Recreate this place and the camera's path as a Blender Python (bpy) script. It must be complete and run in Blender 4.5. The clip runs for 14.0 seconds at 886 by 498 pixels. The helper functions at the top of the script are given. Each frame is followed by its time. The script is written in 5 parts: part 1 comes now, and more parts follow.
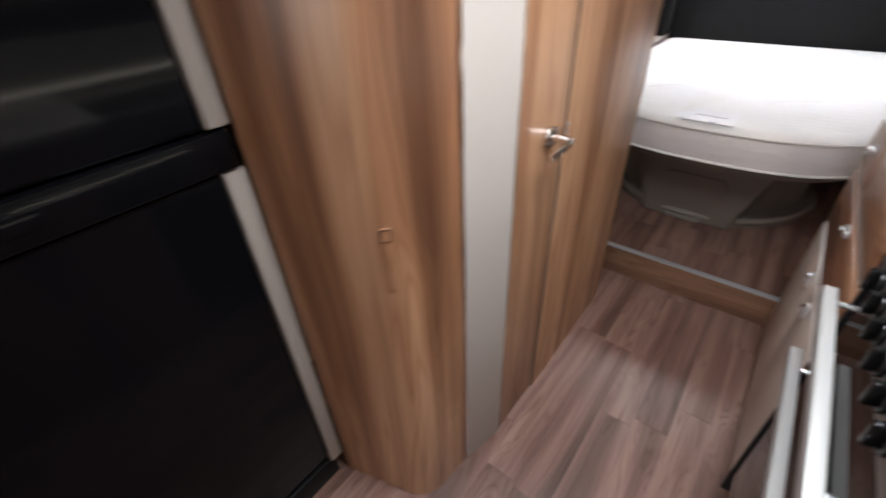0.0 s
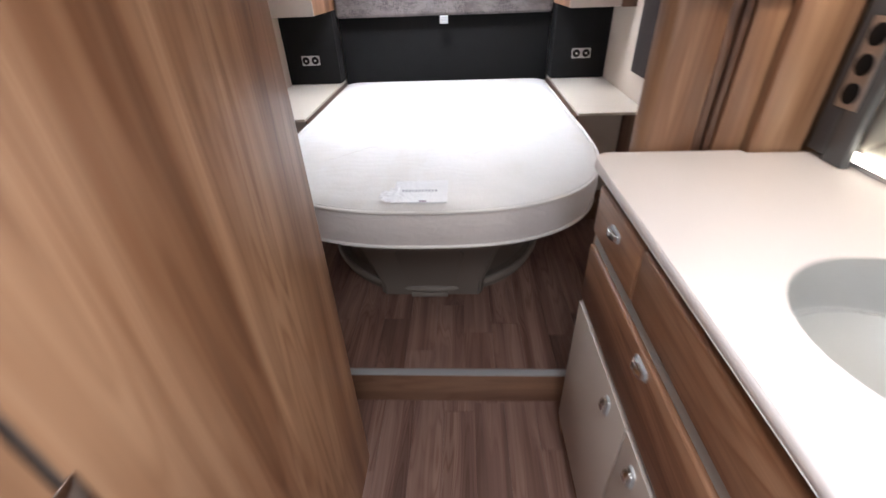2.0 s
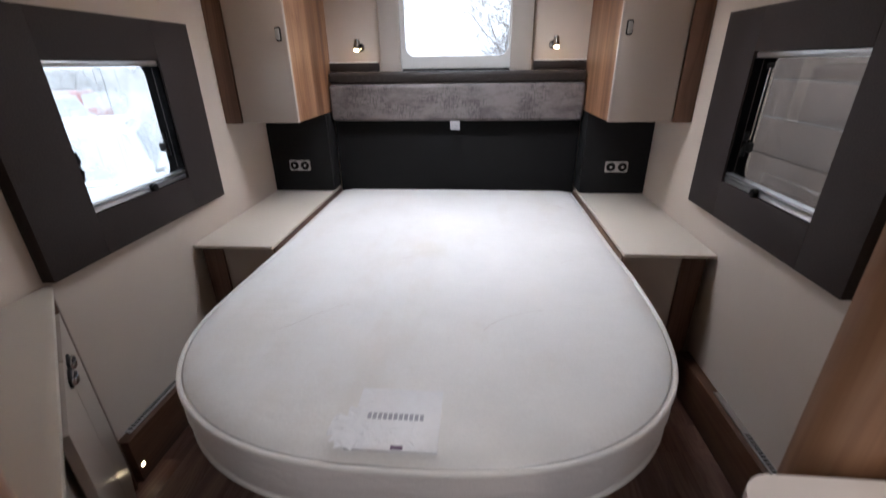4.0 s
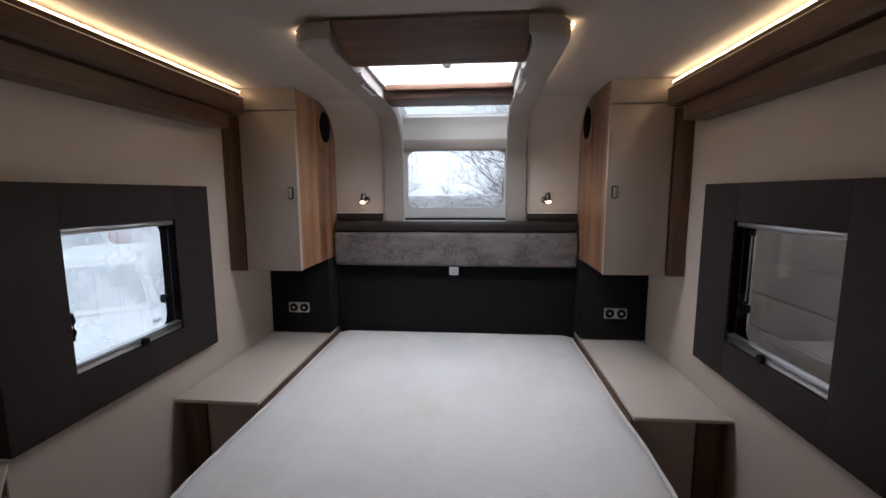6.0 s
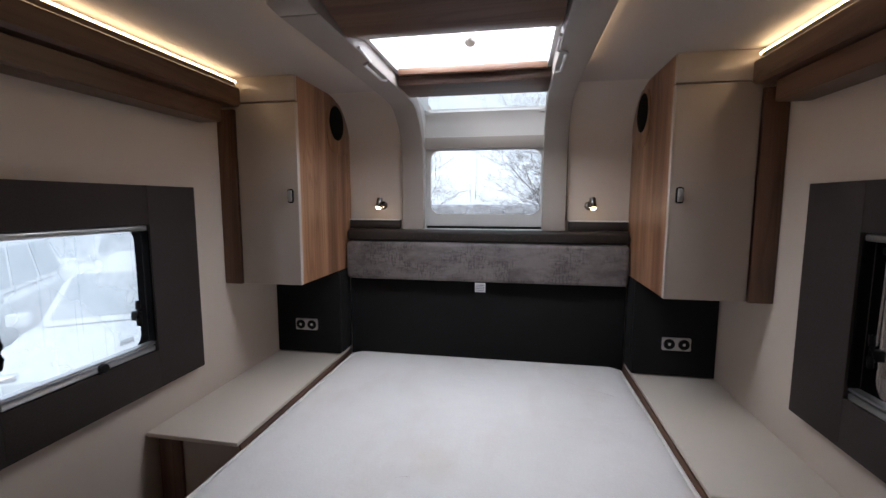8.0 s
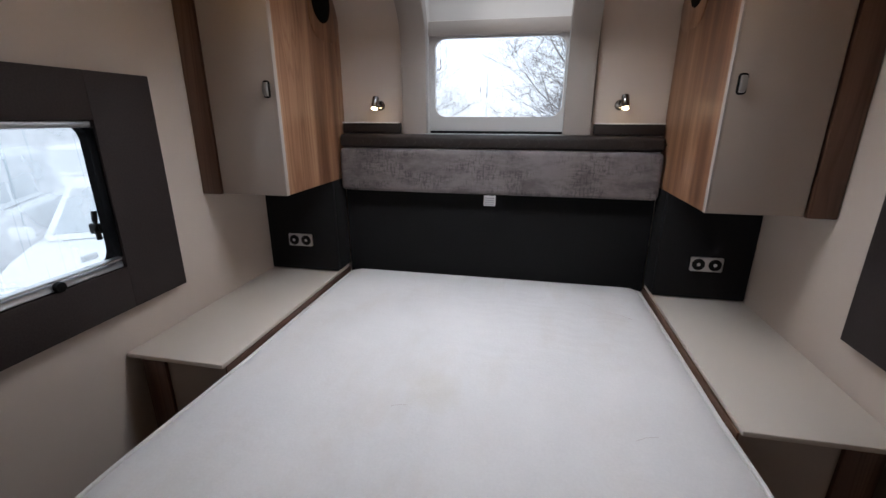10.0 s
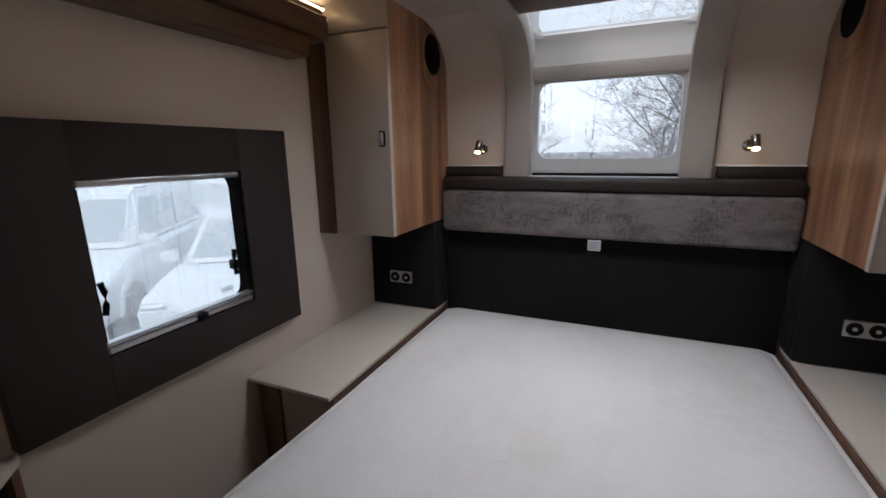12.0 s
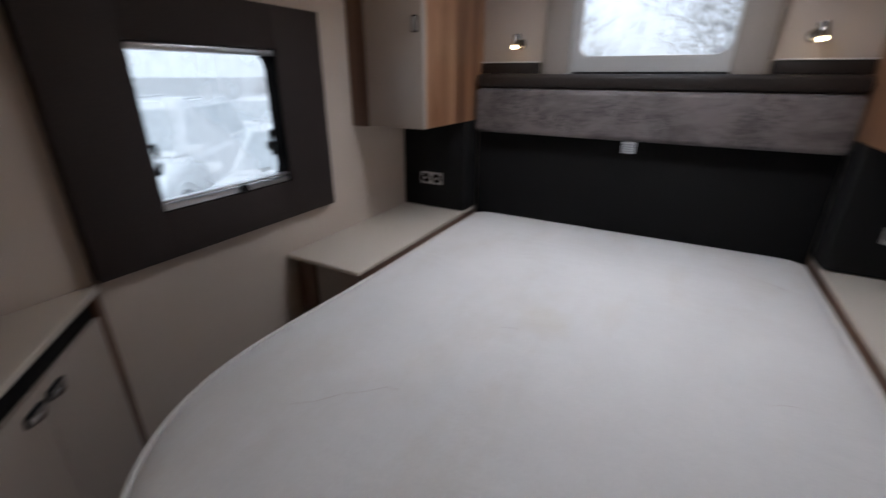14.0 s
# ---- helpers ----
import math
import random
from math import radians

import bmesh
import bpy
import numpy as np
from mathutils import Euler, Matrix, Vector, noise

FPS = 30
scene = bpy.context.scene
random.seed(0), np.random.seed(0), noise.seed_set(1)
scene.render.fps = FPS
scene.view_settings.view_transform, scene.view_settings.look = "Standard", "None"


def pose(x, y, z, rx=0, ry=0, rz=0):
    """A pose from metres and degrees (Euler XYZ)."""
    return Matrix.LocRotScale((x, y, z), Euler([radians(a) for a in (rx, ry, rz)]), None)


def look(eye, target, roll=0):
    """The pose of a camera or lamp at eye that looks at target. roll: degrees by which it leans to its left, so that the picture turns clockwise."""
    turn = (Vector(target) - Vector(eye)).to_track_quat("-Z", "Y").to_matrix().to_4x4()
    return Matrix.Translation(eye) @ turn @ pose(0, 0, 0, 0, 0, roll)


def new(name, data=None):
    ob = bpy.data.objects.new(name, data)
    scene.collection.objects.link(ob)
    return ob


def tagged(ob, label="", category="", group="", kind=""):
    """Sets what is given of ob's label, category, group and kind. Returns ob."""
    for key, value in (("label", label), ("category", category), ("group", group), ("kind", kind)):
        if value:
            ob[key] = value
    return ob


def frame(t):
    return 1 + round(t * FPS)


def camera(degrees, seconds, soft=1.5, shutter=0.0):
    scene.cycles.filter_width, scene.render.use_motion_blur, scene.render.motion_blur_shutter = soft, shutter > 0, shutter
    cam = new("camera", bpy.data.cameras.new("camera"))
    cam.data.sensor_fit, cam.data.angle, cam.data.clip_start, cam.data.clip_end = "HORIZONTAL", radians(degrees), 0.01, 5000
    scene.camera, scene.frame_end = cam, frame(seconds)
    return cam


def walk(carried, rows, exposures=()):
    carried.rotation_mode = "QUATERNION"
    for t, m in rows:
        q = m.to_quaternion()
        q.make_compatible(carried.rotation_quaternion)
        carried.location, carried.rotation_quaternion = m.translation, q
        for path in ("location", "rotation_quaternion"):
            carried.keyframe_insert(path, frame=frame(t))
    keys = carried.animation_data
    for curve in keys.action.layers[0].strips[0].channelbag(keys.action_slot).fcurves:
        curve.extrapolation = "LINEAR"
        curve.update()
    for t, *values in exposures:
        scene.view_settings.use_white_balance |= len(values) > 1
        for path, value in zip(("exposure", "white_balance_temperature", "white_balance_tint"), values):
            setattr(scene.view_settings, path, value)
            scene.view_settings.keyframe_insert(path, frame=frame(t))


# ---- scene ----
cam = camera(92.6, 14.0, soft=1.5, shutter=0.5)
PATH = [
    (0, (0.2, 0.459, 1.488), (-0.834, 1.702, 0.311), -2.9),
    (0.5, (0.248, 0.676, 1.479), (-0.433, 2.136, 0.293), -1.0),
    (1, (0.189, 0.897, 1.456), (-0.063, 2.477, 0.257), -1.5),
    (1.5, (0.116, 1.068, 1.469), (0.066, 2.711, 0.319), -3.3),
    (2, (0.117, 1.309, 1.449), (0.023, 2.977, 0.35), -2.2),
    (2.2, (0.131, 1.421, 1.436), (-0.002, 3.096, 0.351), -1.6),
    (2.5, (0.129, 1.52, 1.473), (-0.018, 3.198, 0.395), -1.6),
    (3, (0.108, 1.754, 1.466), (0.066, 3.481, 0.459), -1.3),
    (3.5, (0.101, 1.886, 1.475), (0.044, 3.627, 0.492), -1.5),
    (3.6, (0.11, 1.911, 1.479), (0.016, 3.669, 0.53), -1.5),
    (4, (0.133, 1.975, 1.512), (-0.02, 3.797, 0.702), -0.8),
    (4.2, (0.124, 1.991, 1.536), (-0.009, 3.847, 0.803), -1.5),
    (6.5, (0.161, 2.051, 1.629), (-0.039, 4.029, 1.412), 0.8),
    (7, (0.181, 2.137, 1.618), (-0.1, 4.106, 1.411), 1.3),
    (9.5, (0.188, 2.551, 1.579), (-0.186, 4.462, 1.122), -0.7),
    (10, (0.168, 2.56, 1.541), (-0.207, 4.432, 0.943), 0.1),
    (10.5, (0.151, 2.57, 1.549), (-0.284, 4.426, 0.946), 0.2),
    (11, (0.126, 2.56, 1.566), (-0.551, 4.377, 1.077), -0.5),
    (11.5, (0.099, 2.554, 1.562), (-0.698, 4.336, 1.129), -0.2),
    (12, (0.11, 2.564, 1.581), (-0.662, 4.353, 1.132), -0.8),
    (12.5, (0.132, 2.584, 1.559), (-0.349, 4.472, 1.106), 0.3),
    (13, (0.202, 2.595, 1.557), (-0.035, 4.507, 1.022), 0.5),
    (13.4, (0.224, 2.562, 1.503), (-0.091, 4.423, 0.841), 0.5),
    (13.5, (0.217, 2.554, 1.506), (-0.151, 4.386, 0.796), 0.4),
    (14, (0.186, 2.501, 1.452), (-0.701, 4.127, 0.696), 0.3),
]
walk(cam, [(t, look(eye, target, roll)) for t, eye, target, roll in PATH],
     exposures=[(0, 1.62, 6450, 10), (0.5, 1.93, 6450, 10), (1.0, 1.72, 6400, 11), (1.5, 1.65, 6350, 11), (2.2, 1.64, 6350, 11), (3.0, 1.33, 6350, 12), (3.6, 1.03, 6350, 12), (4.2, 0.62, 6350, 12), (6.5, -0.02, 6350, 12), (9.4, 0.12, 6350, 12), (10, 0.12, 6400, 12), (11.0, -0.15, 6400, 12), (12.2, -0.22, 6450, 12), (14, -0.15, 6400, 12)])

# ---- world, sun, large lights, exposure ----
world = bpy.data.worlds.new("overcast")
scene.world = world
world.use_nodes = True
wn, wl = world.node_tree.nodes, world.node_tree.links
wn.clear()
sky = wn.new("ShaderNodeTexSky")
sky.sky_type, sky.sun_disc, sky.sun_elevation, sky.sun_rotation = "NISHITA", False, radians(28), radians(150)
sky.dust_density, sky.air_density = 4.0, 1.2
cloud = wn.new("ShaderNodeMix")
cloud.data_type = "RGBA"
cloud.inputs[0].default_value = 0.8
cloud.inputs[7].default_value = (11.0, 12.0, 13.2, 1)
wl.new(sky.outputs[0], cloud.inputs[6])
bg = wn.new("ShaderNodeBackground")
bg.inputs[1].default_value = 0.14
wl.new(cloud.outputs[2], bg.inputs[0])
wl.new(bg.outputs[0], wn.new("ShaderNodeOutputWorld").inputs[0])


def lamp(name, kind, m, power, color=(1, 1, 1), **values):
    data = bpy.data.lights.new(name, kind)
    data.energy, data.color = power, color
    for key, value in values.items():
        if key == "size": data.size = value
        if key == "size_y": data.shape, data.size_y = "RECTANGLE", value
        if key == "angle": data.angle = value
        if key == "spread": data.spread = value
        if key == "soft": data.shadow_soft_size = value
        if key == "spot": data.spot_size = value
        if key == "blend": data.spot_blend = value
    ob = new(name, data)
    ob.matrix_world = m
    return ob


lamp("sun", "SUN", look((0, 0, 0), (0.5, 0.85, -0.53)), 1.0, (1, 0.97, 0.93), angle=radians(20))

WARM = (1.0, 0.70, 0.40)
# added fill lamps behind the camera and under the kitchen ceiling; no openings there
lamp("lounge_window_light", "AREA", look((-0.95, -1.6, 1.5), (0.6, -1.2, 1.0)), 8.5, (0.90, 0.95, 1.0), size=1.1, size_y=0.6)
lamp("windscreen_light", "AREA", look((0, -2.5, 1.7), (0, 0, 1.3)), 5, (0.92, 0.96, 1.0), size=1.6, size_y=0.6)
lamp("kitchen_rooflight_light", "AREA", pose(0.26, 1.05, 2.11), 7.5, (0.90, 0.95, 1.0), size=0.5, size_y=0.6, spread=radians(125))
for y in (1.75, 2.25):
    lamp("locker_downlight", "SPOT", pose(0.84, y, 1.645), 2.6, (1.0, 0.93, 0.83), soft=0.009, spot=radians(130), blend=0.8)
# extra lamp adds to the daylight through the bedroom roof window
lamp("bedroom_rooflight_light", "AREA", pose(0, 3.82, 2.235), 8.5, (0.90, 0.94, 1.0), size=0.55, size_y=0.38, spread=radians(150))

# ---- materials ----


def material(name, color=(0.5, 0.5, 0.5), rough=0.5, metal=0.0):
    m = bpy.data.materials.new(name)
    m.use_nodes = True
    p = m.node_tree.nodes["Principled BSDF"]
    p.inputs["Base Color"].default_value = (*color, 1)
    p.inputs["Roughness"].default_value = rough
    p.inputs["Metallic"].default_value = metal
    return m


def node(m, kind, **values):
    n = m.node_tree.nodes.new(kind)
    for key, value in values.items():
        n.inputs[key].default_value = value
    return n


def wire(m, a, b):
    m.node_tree.links.new(a, b)


def coords(m, scale, turn=(0, 0, 0), vary=0.0):
    """Object coordinates, scaled; vary shifts them from piece to piece."""
    tc, mp = node(m, "ShaderNodeTexCoord"), node(m, "ShaderNodeMapping", Scale=scale, Rotation=[radians(a) for a in turn])
    wire(m, tc.outputs["Object"], mp.inputs["Vector"])
    if vary:
        info, mul = node(m, "ShaderNodeObjectInfo"), node(m, "ShaderNodeMath")
        mul.operation, mul.inputs[1].default_value = "MULTIPLY", vary
        wire(m, info.outputs["Random"], mul.inputs[0])
        wire(m, mul.outputs[0], mp.inputs["Location"])
    return mp.outputs[0]


def ramp(m, fac, *stops):
    r = node(m, "ShaderNodeValToRGB")
    while len(r.color_ramp.elements) < len(stops):
        r.color_ramp.elements.new(0.5)
    for e, (at, c) in zip(r.color_ramp.elements, stops):
        e.position, e.color = at, (*c, 1)
    wire(m, fac, r.inputs[0])
    return r.outputs[0]


def noise_of(m, vector, scale=1.0, detail=4.0, rough=0.55, distort=0.0):
    n = node(m, "ShaderNodeTexNoise", Scale=scale, Detail=detail, Roughness=rough, Distortion=distort)
    wire(m, vector, n.inputs["Vector"])
    return n.outputs["Fac"]


def mixed(m, fac, a, b, how="MIX"):
    n = node(m, "ShaderNodeMix")
    n.data_type, n.blend_type = "RGBA", how
    for value, socket in ((fac, n.inputs[0]), (a, n.inputs[6]), (b, n.inputs[7])):
        if isinstance(value, (int, float)):
            socket.default_value = value
        elif isinstance(value, tuple):
            socket.default_value = (*value, 1)
        else:
            wire(m, value, socket)
    return n.outputs[2]


def relief(m, height, strength=0.2, distance=0.002):
    b = node(m, "ShaderNodeBump", Strength=strength, Distance=distance)
    wire(m, height, b.inputs["Height"])
    wire(m, b.outputs[0], m.node_tree.nodes["Principled BSDF"].inputs["Normal"])


def base(m, color):
    wire(m, color, m.node_tree.nodes["Principled BSDF"].inputs["Base Color"])


def wood(name, dark, mid, light, axis="z", rough=0.35, vary=0.0, wide=7.0):
    """Foil-faced wood: broad flowing bands, fine grain streaks and a few knots along one axis."""
    m = material(name, mid, rough)
    long = {"x": (0.5, 1, 1), "y": (1, 0.5, 1), "z": (1, 1, 0.5)}[axis]
    wander = noise_of(m, coords(m, [a * 1.1 for a in long], vary=vary * 3), 1.6, 2)
    band_at = coords(m, [a if a == 1 else a * 0.13 for a in long], vary=vary)
    add = node(m, "ShaderNodeVectorMath")
    add.operation = "ADD"
    sc = node(m, "ShaderNodeVectorMath")
    sc.operation = "SCALE"
    sc.inputs["Scale"].default_value = 0.09
    wire(m, wander, sc.inputs[0])
    wire(m, band_at, add.inputs[0])
    wire(m, sc.outputs[0], add.inputs[1])
    bands = noise_of(m, add.outputs[0], wide, 2, 0.5, 0.25)
    c = ramp(m, bands, (0.30, dark), (0.44, mid), (0.56, light), (0.72, mid))
    # growth lines follow the bands
    lines = node(m, "ShaderNodeMath")
    lines.operation, lines.inputs[1].default_value = "MULTIPLY", 22.0
    wire(m, bands, lines.inputs[0])
    part_of = node(m, "ShaderNodeMath")
    part_of.operation = "FRACT"
    wire(m, lines.outputs[0], part_of.inputs[0])
    patchy = noise_of(m, coords(m, [a * 3 if a == 1 else a * 1.5 for a in long], vary=vary * 2), 2.0, 2)
    ring_c = ramp(m, part_of.outputs[0], (0.0, (0.66, 0.54, 0.45)), (0.22, (1, 1, 1)), (0.70, (1, 1, 1)), (1.0, (0.70, 0.59, 0.51)))
    c = mixed(m, ramp(m, patchy, (0.38, (0.15,) * 3), (0.58, (0.95,) * 3)), c, mixed(m, 1.0, c, ring_c, "MULTIPLY"))
    fine = noise_of(m, coords(m, [a * 150 if a == 1 else a * 5 for a in long], vary=vary * 9), 1.0, 4, 0.6)
    c = mixed(m, 0.42, c, ramp(m, fine, (0.3, (0.62, 0.58, 0.55)), (0.6, (1, 1, 1))), "MULTIPLY")
    fibres = noise_of(m, coords(m, [a * 30 if a == 1 else a * 0.7 for a in long], vary=vary * 5), 1.0, 3, 0.5, 0.4)
    c = mixed(m, 0.55, c, ramp(m, fibres, (0.36, (0.60, 0.50, 0.43)), (0.52, (1, 1, 1))), "MULTIPLY")
    base(m, c)
    relief(m, fine, 0.12, 0.001)
    return m


def surface(name, color, rough=0.5, grain=300.0, amount=0.06, stain=0.05, bump=0.08, metal=0.0):
    """A plain surface with fine grain and soft uneven patches."""
    m = material(name, color, rough, metal)
    at = coords(m, (1, 1, 1))
    g = noise_of(m, at, grain, 3)
    s = noise_of(m, at, 3.0, 4)
    c = mixed(m, 1.0, color, ramp(m, g, (0.3, (1 - amount,) * 3), (0.7, (1, 1, 1))), "MULTIPLY")
    c = mixed(m, 1.0, c, ramp(m, s, (0.3, (1 - stain,) * 3), (0.7, (1, 1, 1))), "MULTIPLY")
    base(m, c)
    relief(m, g, bump, 0.001)
    return m


def weave(name, color, scale=900.0, rough=0.9, amount=0.35, bump=0.4, sheen=0.2):
    """Cloth: two crossed thread waves."""
    m = material(name, color, rough)
    at = coords(m, (1, 1, 1))
    total = noise_of(m, at, scale * 0.6, 4)
    c = mixed(m, 1.0, color, ramp(m, total, (0.3, (1 - amount,) * 3), (0.7, (1, 1, 1))), "MULTIPLY")
    s = noise_of(m, at, 4.0, 4)
    c = mixed(m, 1.0, c, ramp(m, s, (0.3, (0.92,) * 3), (0.7, (1, 1, 1))), "MULTIPLY")
    base(m, c)
    relief(m, total, bump, 0.001)
    m.node_tree.nodes["Principled BSDF"].inputs["Sheen Weight"].default_value = sheen
    return m


def glow(name, color, strength):
    m = material(name, (0, 0, 0), 0.5)
    p = m.node_tree.nodes["Principled BSDF"]
    p.inputs["Emission Color"].default_value = (*color, 1)
    p.inputs["Emission Strength"].default_value = strength
    return m


def clear(name, tint=(1, 1, 1), mist=0.0, streaks=0.0, gloss_share=0.35):
    """Thin acrylic pane: mostly see-through, with a gloss, misted and streaked by condensation."""
    m = bpy.data.materials.new(name)
    m.use_nodes = True
    n = m.node_tree.nodes
    n.remove(n["Principled BSDF"])
    see, gloss, milk = node(m, "ShaderNodeBsdfTransparent", Color=(*tint, 1)), node(m, "ShaderNodeBsdfGlossy", Roughness=0.03), node(m, "ShaderNodeBsdfTranslucent", Color=(0.9, 0.92, 0.95, 1))
    one, two = node(m, "ShaderNodeMixShader"), node(m, "ShaderNodeMixShader")
    fres = node(m, "ShaderNodeFresnel", IOR=1.45)
    half = node(m, "ShaderNodeMath")
    half.operation, half.inputs[1].default_value = "MULTIPLY", gloss_share
    wire(m, fres.outputs[0], half.inputs[0])
    wire(m, half.outputs[0], one.inputs[0])
    wire(m, see.outputs[0], one.inputs[1])
    wire(m, gloss.outputs[0], one.inputs[2])
    streak = noise_of(m, coords(m, (75, 75, 1.3)), 1.0, 2, 0.5)
    patch = noise_of(m, coords(m, (1, 1, 1)), 5.0, 3)
    f = ramp(m, streak, (0.62, (mist,) * 3), (0.66, (mist + streaks,) * 3))
    f2 = mixed(m, 1.0, f, ramp(m, patch, (0.3, (0.35,) * 3), (0.6, (1, 1, 1))), "MULTIPLY")
    wire(m, f2, two.inputs[0])
    wire(m, one.outputs[0], two.inputs[1])
    wire(m, milk.outputs[0], two.inputs[2])
    wire(m, two.outputs[0], n["Material Output"].inputs[0])
    return m


WALNUT = wood("walnut_foil", (0.115, 0.049, 0.025), (0.275, 0.132, 0.069), (0.43, 0.242, 0.140), "z")
# darker copy of WALNUT, with the wardrobe end's shade put into its colour
WALNUT_SHADED = wood("shaded_walnut_foil", (0.095, 0.040, 0.021), (0.235, 0.118, 0.064), (0.37, 0.215, 0.125), "z")
WALNUT_Y = wood("walnut_foil_lengthwise", (0.10, 0.044, 0.024), (0.21, 0.10, 0.056), (0.31, 0.165, 0.095), "y")
WALNUT_X = wood("walnut_foil_across", (0.10, 0.046, 0.026), (0.16, 0.078, 0.048), (0.24, 0.13, 0.08), "x")
DARKWOOD = wood("dark_walnut_foil", (0.075, 0.036, 0.022), (0.115, 0.056, 0.035), (0.17, 0.09, 0.055), "z", 0.4)
DARKWOOD_Y = wood("dark_walnut_beam_foil", (0.07, 0.034, 0.02), (0.11, 0.054, 0.033), (0.16, 0.083, 0.05), "y", 0.4)
DARKWOOD_X = wood("dark_walnut_cross_foil", (0.07, 0.036, 0.026), (0.11, 0.058, 0.042), (0.16, 0.088, 0.06), "x", 0.4)
PLANK = wood("floor_vinyl_wood", (0.095, 0.050, 0.039), (0.168, 0.090, 0.071), (0.238, 0.142, 0.114), "y", 0.42, vary=7.0, wide=11.0)
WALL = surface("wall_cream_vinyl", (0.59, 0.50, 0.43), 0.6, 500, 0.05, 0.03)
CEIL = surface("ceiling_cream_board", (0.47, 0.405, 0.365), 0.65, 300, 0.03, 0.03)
BEIGE = surface("beige_gloss_laminate", (0.41, 0.345, 0.30), 0.28, 250, 0.03, 0.03, 0.02)
BEIGE_MATT = surface("beige_matt_edge", (0.42, 0.375, 0.34), 0.4, 250, 0.03, 0.03)
TOPS = surface("cream_stone_laminate", (0.66, 0.59, 0.515), 0.35, 700, 0.12, 0.03, 0.05)
KTOP = surface("pale_pink_cream_worktop", (0.615, 0.548, 0.520), 0.3, 700, 0.06, 0.02, 0.03)
WHITE = surface("white_moulded_plastic", (0.64, 0.62, 0.60), 0.4, 200, 0.02, 0.02)
PLASTIC = surface("pale_grey_beige_trim", (0.36, 0.315, 0.28), 0.5, 400, 0.06, 0.03)
# dark brown stands in for the shade in narrow seams
SEAM_SHADE = surface("dark_brown_seam_shade", (0.09, 0.068, 0.058), 0.7)
BLACKPAD = weave("charcoal_headboard_cloth", (0.0125, 0.012, 0.0128), 900, 0.85, sheen=0.0)
PAD = weave("grey_brown_window_surround_vinyl", (0.040, 0.029, 0.028), 330, 0.66, 0.35, 0.6, sheen=0.0)
PAD.node_tree.nodes["Principled BSDF"].inputs["Specular IOR Level"].default_value = 0.3
BLACKPAD.node_tree.nodes["Principled BSDF"].inputs["Specular IOR Level"].default_value = 0.2
TICK = weave("white_mattress_tick", (0.80, 0.78, 0.77), 260, 0.85, 0.05, 0.9)
tp = TICK.node_tree.nodes["Principled BSDF"]
spot_at = node(TICK, "ShaderNodeVectorMath")
spot_at.operation = "DISTANCE"
spot_at.inputs[1].default_value = (-0.065, -0.04, 0.18)
wob = noise_of(TICK, coords(TICK, (1, 1, 1)), 14, 4)
tcs = node(TICK, "ShaderNodeTexCoord")
wire(TICK, tcs.outputs["Object"], spot_at.inputs[0])
far = node(TICK, "ShaderNodeMath")
far.operation, far.inputs[1].default_value = "MULTIPLY_ADD", 0.10
wire(TICK, wob, far.inputs[0])
wire(TICK, spot_at.outputs["Value"], far.inputs[2])
blot = ramp(TICK, far.outputs[0], (0.085, (0.95, 0.93, 0.89)), (0.15, (1, 1, 1)))
faint = ramp(TICK, noise_of(TICK, coords(TICK, (2.5, 1.2, 1)), 2.2, 5, 0.6), (0.36, (0.965, 0.95, 0.93)), (0.5, (1, 1, 1)))
old = tp.inputs["Base Color"].links[0].from_socket
base(TICK, mixed(TICK, 1.0, mixed(TICK, 1.0, old, blot, "MULTIPLY"), faint, "MULTIPLY"))
vor = node(TICK, "ShaderNodeTexVoronoi", Scale=95.0)
wire(TICK, tcs.outputs["Object"], vor.inputs["Vector"])
wav = node(TICK, "ShaderNodeTexWave", Scale=6.0, Distortion=9.0, Detail=1.0)
wav.wave_type = "RINGS"
wire(TICK, tcs.outputs["Object"], wav.inputs["Vector"])
relief(TICK, mixed(TICK, 0.5, vor.outputs["Distance"], wav.outputs["Fac"]), 0.35, 0.002)
PIPING = weave("cream_piping", (0.80, 0.77, 0.74), 900, 0.8, 0.1, 0.3)
BORDER = weave("cream_mattress_border", (0.70, 0.645, 0.63), 500, 0.9, 0.12, 0.6)
relief(BORDER, noise_of(BORDER, coords(BORDER, (9, 9, 30)), 1.0, 3, 0.5, 1.2), 0.6, 0.006)
SINKSTEEL = surface("brushed_sink_steel", (0.56, 0.555, 0.545), 0.44, 500, 0.05, 0.04, 0.03, 0.85)
MESH = surface("black_speaker_mesh", (0.006, 0.006, 0.006), 0.95, 400, 0.3, 0.05, 0.3)
MESH.node_tree.nodes["Principled BSDF"].inputs["Specular IOR Level"].default_value = 0.1
CHROME = surface("polished_chrome", (0.75, 0.75, 0.76), 0.12, 200, 0.02, 0.02, 0.01, 1.0)
ALU = surface("satin_aluminium", (0.62, 0.62, 0.63), 0.32, 400, 0.04, 0.03, 0.02, 1.0)
STEEL = surface("brushed_steel", (0.74, 0.74, 0.74), 0.40, 500, 0.05, 0.03, 0.03, 0.85)
DARKCHROME = surface("smoked_chrome", (0.32, 0.31, 0.30), 0.16, 200, 0.02, 0.02, 0.01, 1.0)
DARKMETAL = surface("brown_grey_control_panel", (0.20, 0.172, 0.160), 0.30, 300, 0.03, 0.03, 0.01, 0.6)
BLACK = surface("black_plastic", (0.005, 0.005, 0.0055), 0.5, 300, 0.05, 0.03, 0.05)
BLACK.node_tree.nodes["Principled BSDF"].inputs["Specular IOR Level"].default_value = 0.15
